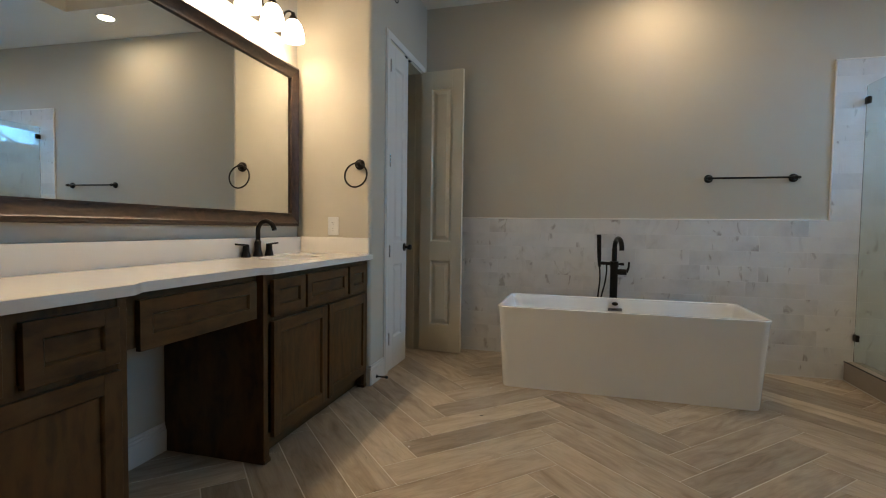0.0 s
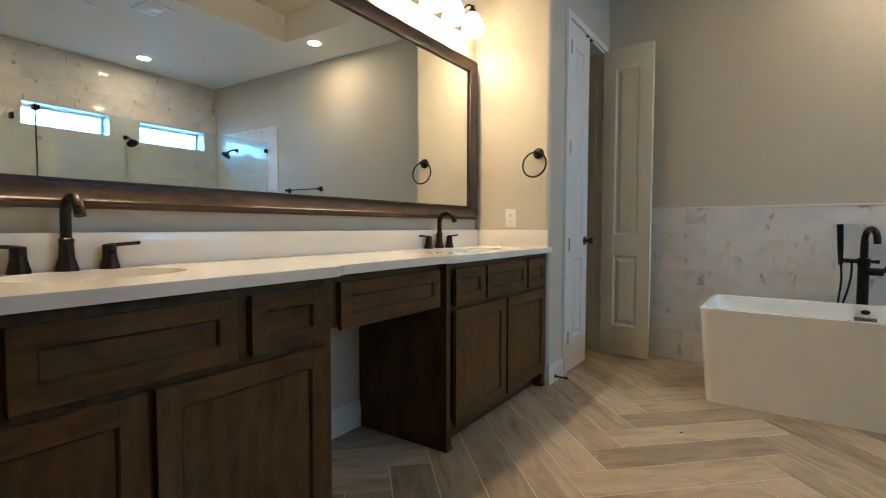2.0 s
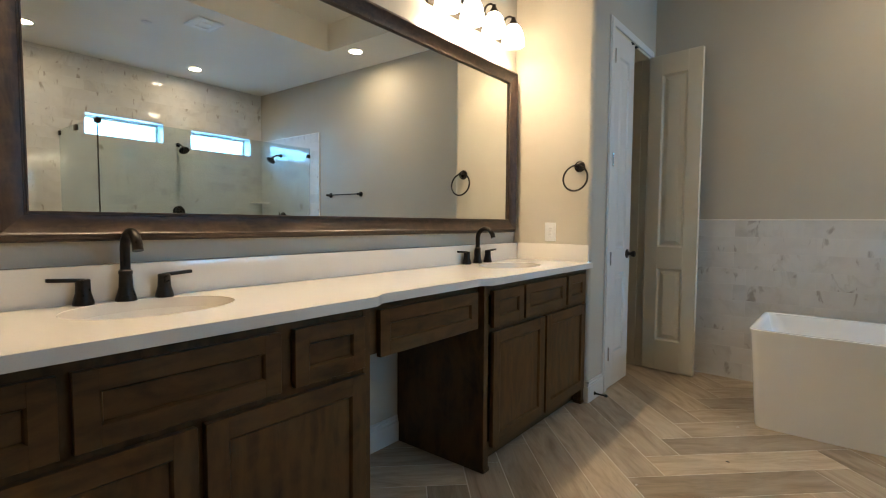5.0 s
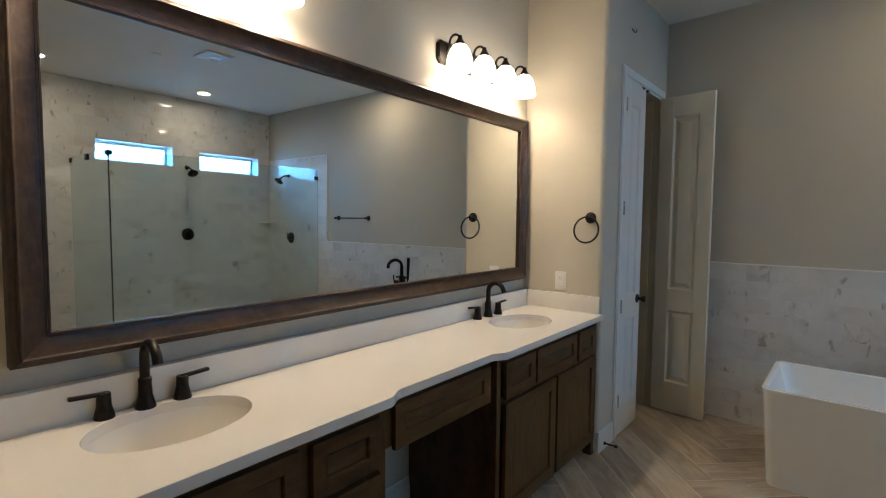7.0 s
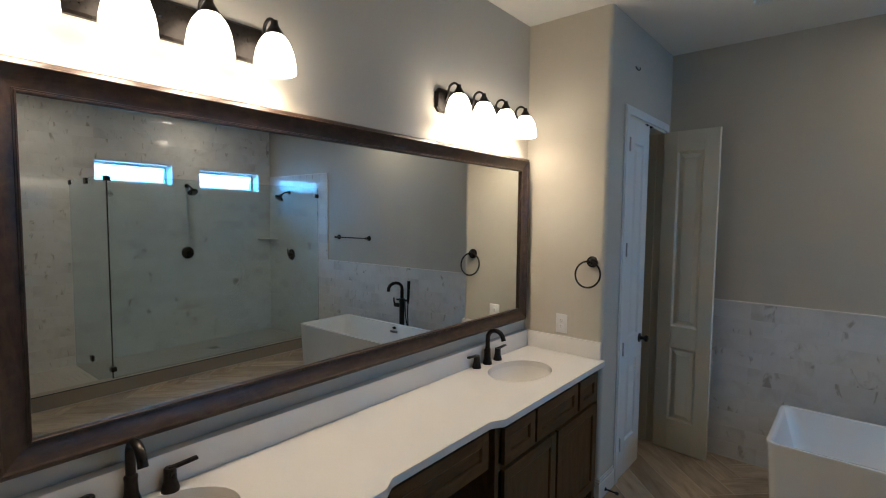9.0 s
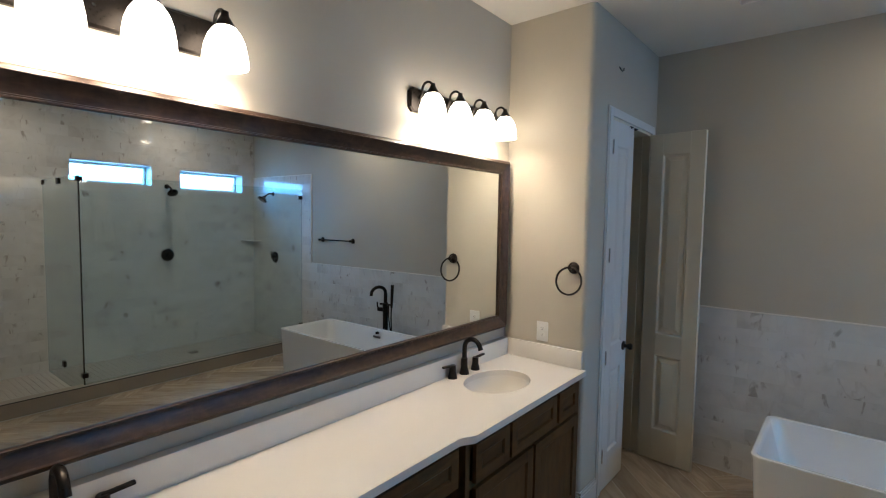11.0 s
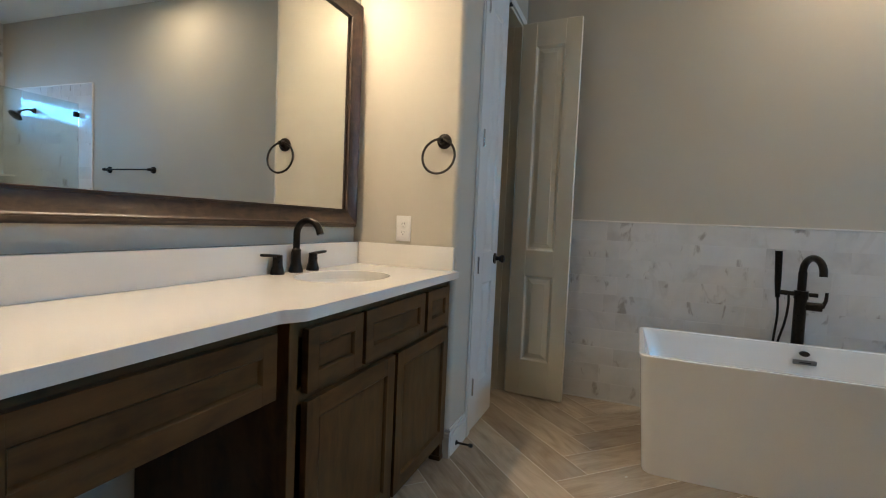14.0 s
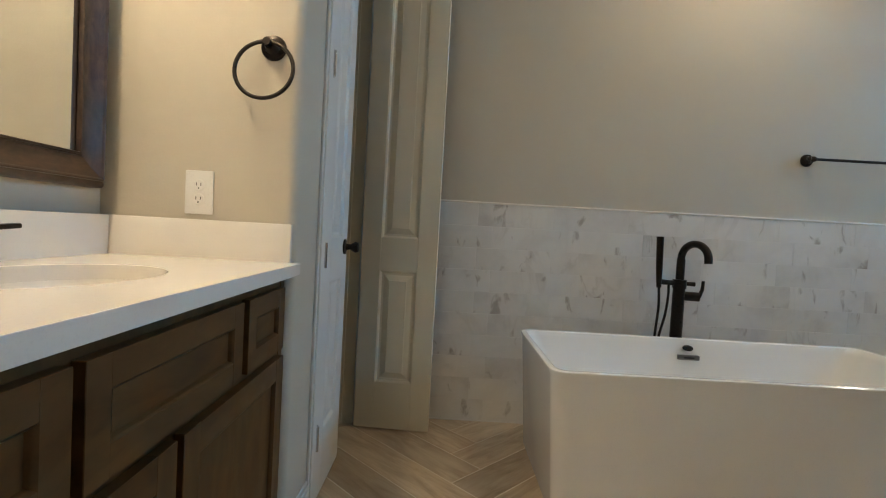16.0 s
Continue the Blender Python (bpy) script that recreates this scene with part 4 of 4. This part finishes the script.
for z in (2.13, 0.23):
    part("hinge", boxed(2.77, 2.85, GY - 0.016, GY + 0.016, z - 0.03, z + 0.03, 0.003, 2), BRONZE, glass, "black hinge")
    part("clip", boxed(GX - 0.014, GX + 0.06, GY - 0.016, GY + 0.03, z - 0.02, z + 0.025, 0.003, 2), BRONZE, glass, "black corner clip")
part("edge_seal", boxed(GX - 0.004, GX + 0.007, GY - 0.007, GY - 0.001, CURB + 0.003, GTOP - 0.02), DARKMETAL, glass, "dark seal along the glass edge", False)


def shower_head(name, m):
    s = thing(name, "oil-rubbed bronze shower head on a bent arm on the tiled wall", "shower head", group="shower heads")
    part("flange", rose(bmesh.new(), Matrix.Identity(4), 0.03), BRONZE, s)
    part("arm", tube([(0, 0, 0.01), (0, 0, 0.07), (0, -0.02, 0.11), (0, -0.045, 0.14)], 0.010, 14), BRONZE, s)
    tip = Matrix.Translation((0, -0.045, 0.14)) @ Matrix.Rotation(radians(50), 4, "X")
    part("head", lathe([(0, -0.012), (0.016, -0.010), (0.020, 0.012), (0.040, 0.03), (0.062, 0.046), (0.064, 0.058), (0.058, 0.062), (0, 0.062)], 30, tip), BRONZE, s)
    s.matrix_world = m
    return s


def valve(m):
    s = thing("shower_valve", "oil-rubbed bronze round shower valve with lever", "shower valve", group="shower valves")
    part("plate", lathe([(0, 0.012), (0.05, 0.012), (0.078, 0.006), (0.082, 0)], 36), BRONZE, s)
    part("hub", lathe([(0.03, 0.01), (0.026, 0.05), (0.018, 0.058), (0, 0.058)], 24), BRONZE, s)
    part("lever", tube([(0, 0, 0.05), (0.0, 0.03, 0.062), (0.0, 0.085, 0.066)], [0.010, 0.008, 0.007], 12), BRONZE, s)
    s.matrix_world = m
    return s


to_west = Matrix(((0, 0, -1, 0), (-1, 0, 0, 0), (0, 1, 0, 0), (0, 0, 0, 1)))
to_south = Matrix(((1, 0, 0, 0), (0, 0, -1, 0), (0, 1, 0, 0), (0, 0, 0, 1)))
shower_head("wall_shower", Matrix.Translation((EAST - 0.010, 3.10, 2.17)) @ to_west)
shower_head("wall_shower", Matrix.Translation((2.865, NORTH - 0.012, 2.125)) @ to_south)
valve(Matrix.Translation((EAST - 0.010, 3.095, 1.275)) @ to_west)
valve(Matrix.Translation((2.83, NORTH - 0.012, 1.215)) @ to_south)
shelf = thing("soap_shelf", "white marble corner soap shelf in the shower", "shelf", (EAST - 0.010, NORTH - 0.012, 1.43))
part("slab", prism([(0, 0), (-0.20, 0), (-0.19, -0.03), (-0.03, -0.19), (0, -0.20)], 0, 0.02), CERAMIC, shelf)
floor_drain = thing("shower_drain", "square metal shower floor drain", "drain", (2.95, 3.2, SHOWER_FLOOR))
part("grate", boxed(-0.055, 0.055, -0.055, 0.055, 0.0, 0.004, 0.001, 1), CHROME, floor_drain)

setting("trim", boxed(DOOR_X, SHOWER_X, NORTH - 0.019, NORTH - 0.0115, 0.0, 0.007, 0.002, 1), GROUT, "pale caulk line at the foot of the tile")
# ---- wainscot: marble tiles one by one ----
TRIM_X, WAINSCOT, TALL = 1.99, 1.196, 2.375
setting("wainscot_bed", boxed(DOOR_X, EAST - 0.002, NORTH - 0.0096, NORTH - 0.0005, 0.0, WAINSCOT - 0.004), GROUT, "pale grout behind the wainscot tile")
setting("shower_return_bed", boxed(TRIM_X + 0.002, EAST - 0.002, NORTH - 0.0096, NORTH - 0.0005, WAINSCOT - 0.004, TALL - 0.004), GROUT, "pale grout behind the shower tile")
wains = thing("wainscot", "polished white marble subway tile wainscot with brown flecks", "wall tile", (0, NORTH, 0))
wains["kind"] = "structure"
cache = {}


def tile(w, h):
    key = (round(w, 3), round(h, 3))
    if key not in cache:
        bm = boxed(-w / 2, w / 2, -0.0105, 0, -h / 2, h / 2, 0.0007, 1)
        me = bpy.data.meshes.new("tile")
        bm.to_mesh(me)
        bm.free()
        me.materials.append(MARBLE)
        cache[key] = me
    return cache[key]


rows_n = 10
rh = (WAINSCOT - 0.012) / rows_n
for k in range(20):
    z0 = k * rh
    if z0 + rh > TALL + 0.02:
        break
    left = DOOR_X if k < rows_n else TRIM_X + 0.012
    a = DOOR_X - (TILE_W * 0.5 if k % 2 else 0.12)
    while a < EAST - 0.012:
        p, q = max(a, left), min(a + TILE_W, EAST - 0.012)
        a += TILE_W
        if q - p < 0.015:
            continue
        ob = new("tile", tile(q - p - 0.0016, rh - 0.0016))
        ob.parent = wains
        ob.location = ((p + q) / 2, -random.uniform(0.0, 0.0012), z0 + rh / 2)
part("edge_trim", boxed(DOOR_X, TRIM_X, -0.014, 0, WAINSCOT - 0.011, WAINSCOT, 0.003, 2), CERAMIC, wains, "thin pale pencil edge")
part("edge_trim", boxed(TRIM_X, TRIM_X + 0.011, -0.014, 0, WAINSCOT, TALL, 0.003, 2), CERAMIC, wains, "thin pale pencil edge")
part("edge_trim", boxed(TRIM_X + 0.011, EAST - 0.012, -0.014, 0, TALL - 0.011, TALL, 0.003, 2), CERAMIC, wains, "thin pale pencil edge")

# ---- floor planks in herringbone ----
PL, PW, PA = 0.915, 0.183, 45.0
PX, PY = -0.526, 1.98
bm = boxed(-PL / 2 + 0.0026, PL / 2 - 0.0026, -PW / 2 + 0.0026, PW / 2 - 0.0026, -0.008, 0.0, 0.0008, 1)
plank_mesh = bpy.data.meshes.new("plank")
bm.to_mesh(plank_mesh)
bm.free()
plank_mesh.materials.append(PLANK)
turn = Matrix.Rotation(radians(PA), 4, "Z")
ratio = PL / PW
for i in range(-40, 41):
    for j in range(-8, 9):
        for kind in (0, 1):
            # two plank families on a stepped lattice
            ox = PW * i + PL * j
            oy = PW * i - PL * j
            if kind == 0:
                c = Vector((ox + PL / 2, oy + PW / 2, 0))
            else:
                c = Vector((ox + PW / 2, oy + PW + PL / 2, 0))
            w = turn @ c + Vector((PX, PY, 0))
            lie = Matrix.Translation(w) @ Matrix.Rotation(radians(PA + (90 if kind else 0)), 4, "Z") @ Matrix.Translation((0, 0, random.uniform(-0.0004, 0.0004)))
            xs = [(lie @ v.co).x for v in plank_mesh.vertices]
            ys = [(lie @ v.co).y for v in plank_mesh.vertices]
            if max(xs) < WEST + 0.01 or min(xs) > SHOWER_X - 0.01 or max(ys) < SOUTH + 0.01 or min(ys) > NORTH - 0.02:
                continue
            me = plank_mesh
            if min(xs) < WEST or max(xs) > SHOWER_X or min(ys) < SOUTH or max(ys) > NORTH - 0.012:
                # cut at the walls and the curb
                bm = bmesh.new()
                bm.from_mesh(plank_mesh)
                back_again = lie.inverted()
                for co, no in (((WEST, 0, 0), (-1, 0, 0)), ((SHOWER_X - 0.001, 0, 0), (1, 0, 0)), ((0, SOUTH, 0), (0, -1, 0)), ((0, NORTH - 0.012, 0), (0, 1, 0))):
                    cut = bmesh.ops.bisect_plane(bm, geom=bm.verts[:] + bm.edges[:] + bm.faces[:], plane_co=back_again @ Vector(co), plane_no=back_again.to_3x3() @ Vector(no), clear_outer=True)
                    rim = [e for e in cut["geom_cut"] if isinstance(e, bmesh.types.BMEdge)]
                    if rim:
                        bmesh.ops.holes_fill(bm, edges=rim)
                if not bm.faces:
                    bm.free()
                    continue
                me = bpy.data.meshes.new("plank")
                bm.to_mesh(me)
                bm.free()
                me.materials.append(PLANK)
            ob = new("plank", me)
            ob.parent = floor
            ob.matrix_world = lie

# ---- small leavings on the floor ----
for x, y, a, mat, label in ((-0.33, 2.83, 20, DARKMETAL, "small dark chip lying on the floor"), (-0.36, 3.33, 50, GROUT, "small pale grout crumb beside the tub"), (-0.60, 2.33, 80, GROUT, "small pale grout crumb on the floor")):
    bm = bmesh.new()
    bmesh.ops.create_icosphere(bm, subdivisions=1, radius=0.006)
    for v in bm.verts:
        v.co = Vector((v.co.x * random.uniform(1.0, 1.9), v.co.y * random.uniform(0.6, 1.0), max(0.0, v.co.z * 0.5 + 0.002)))
    ob = tagged(link("debris", bm, mat), label, "debris")
    ob.matrix_world = Matrix.Translation((x, y, 0.0005)) @ Matrix.Rotation(radians(a), 4, "Z")
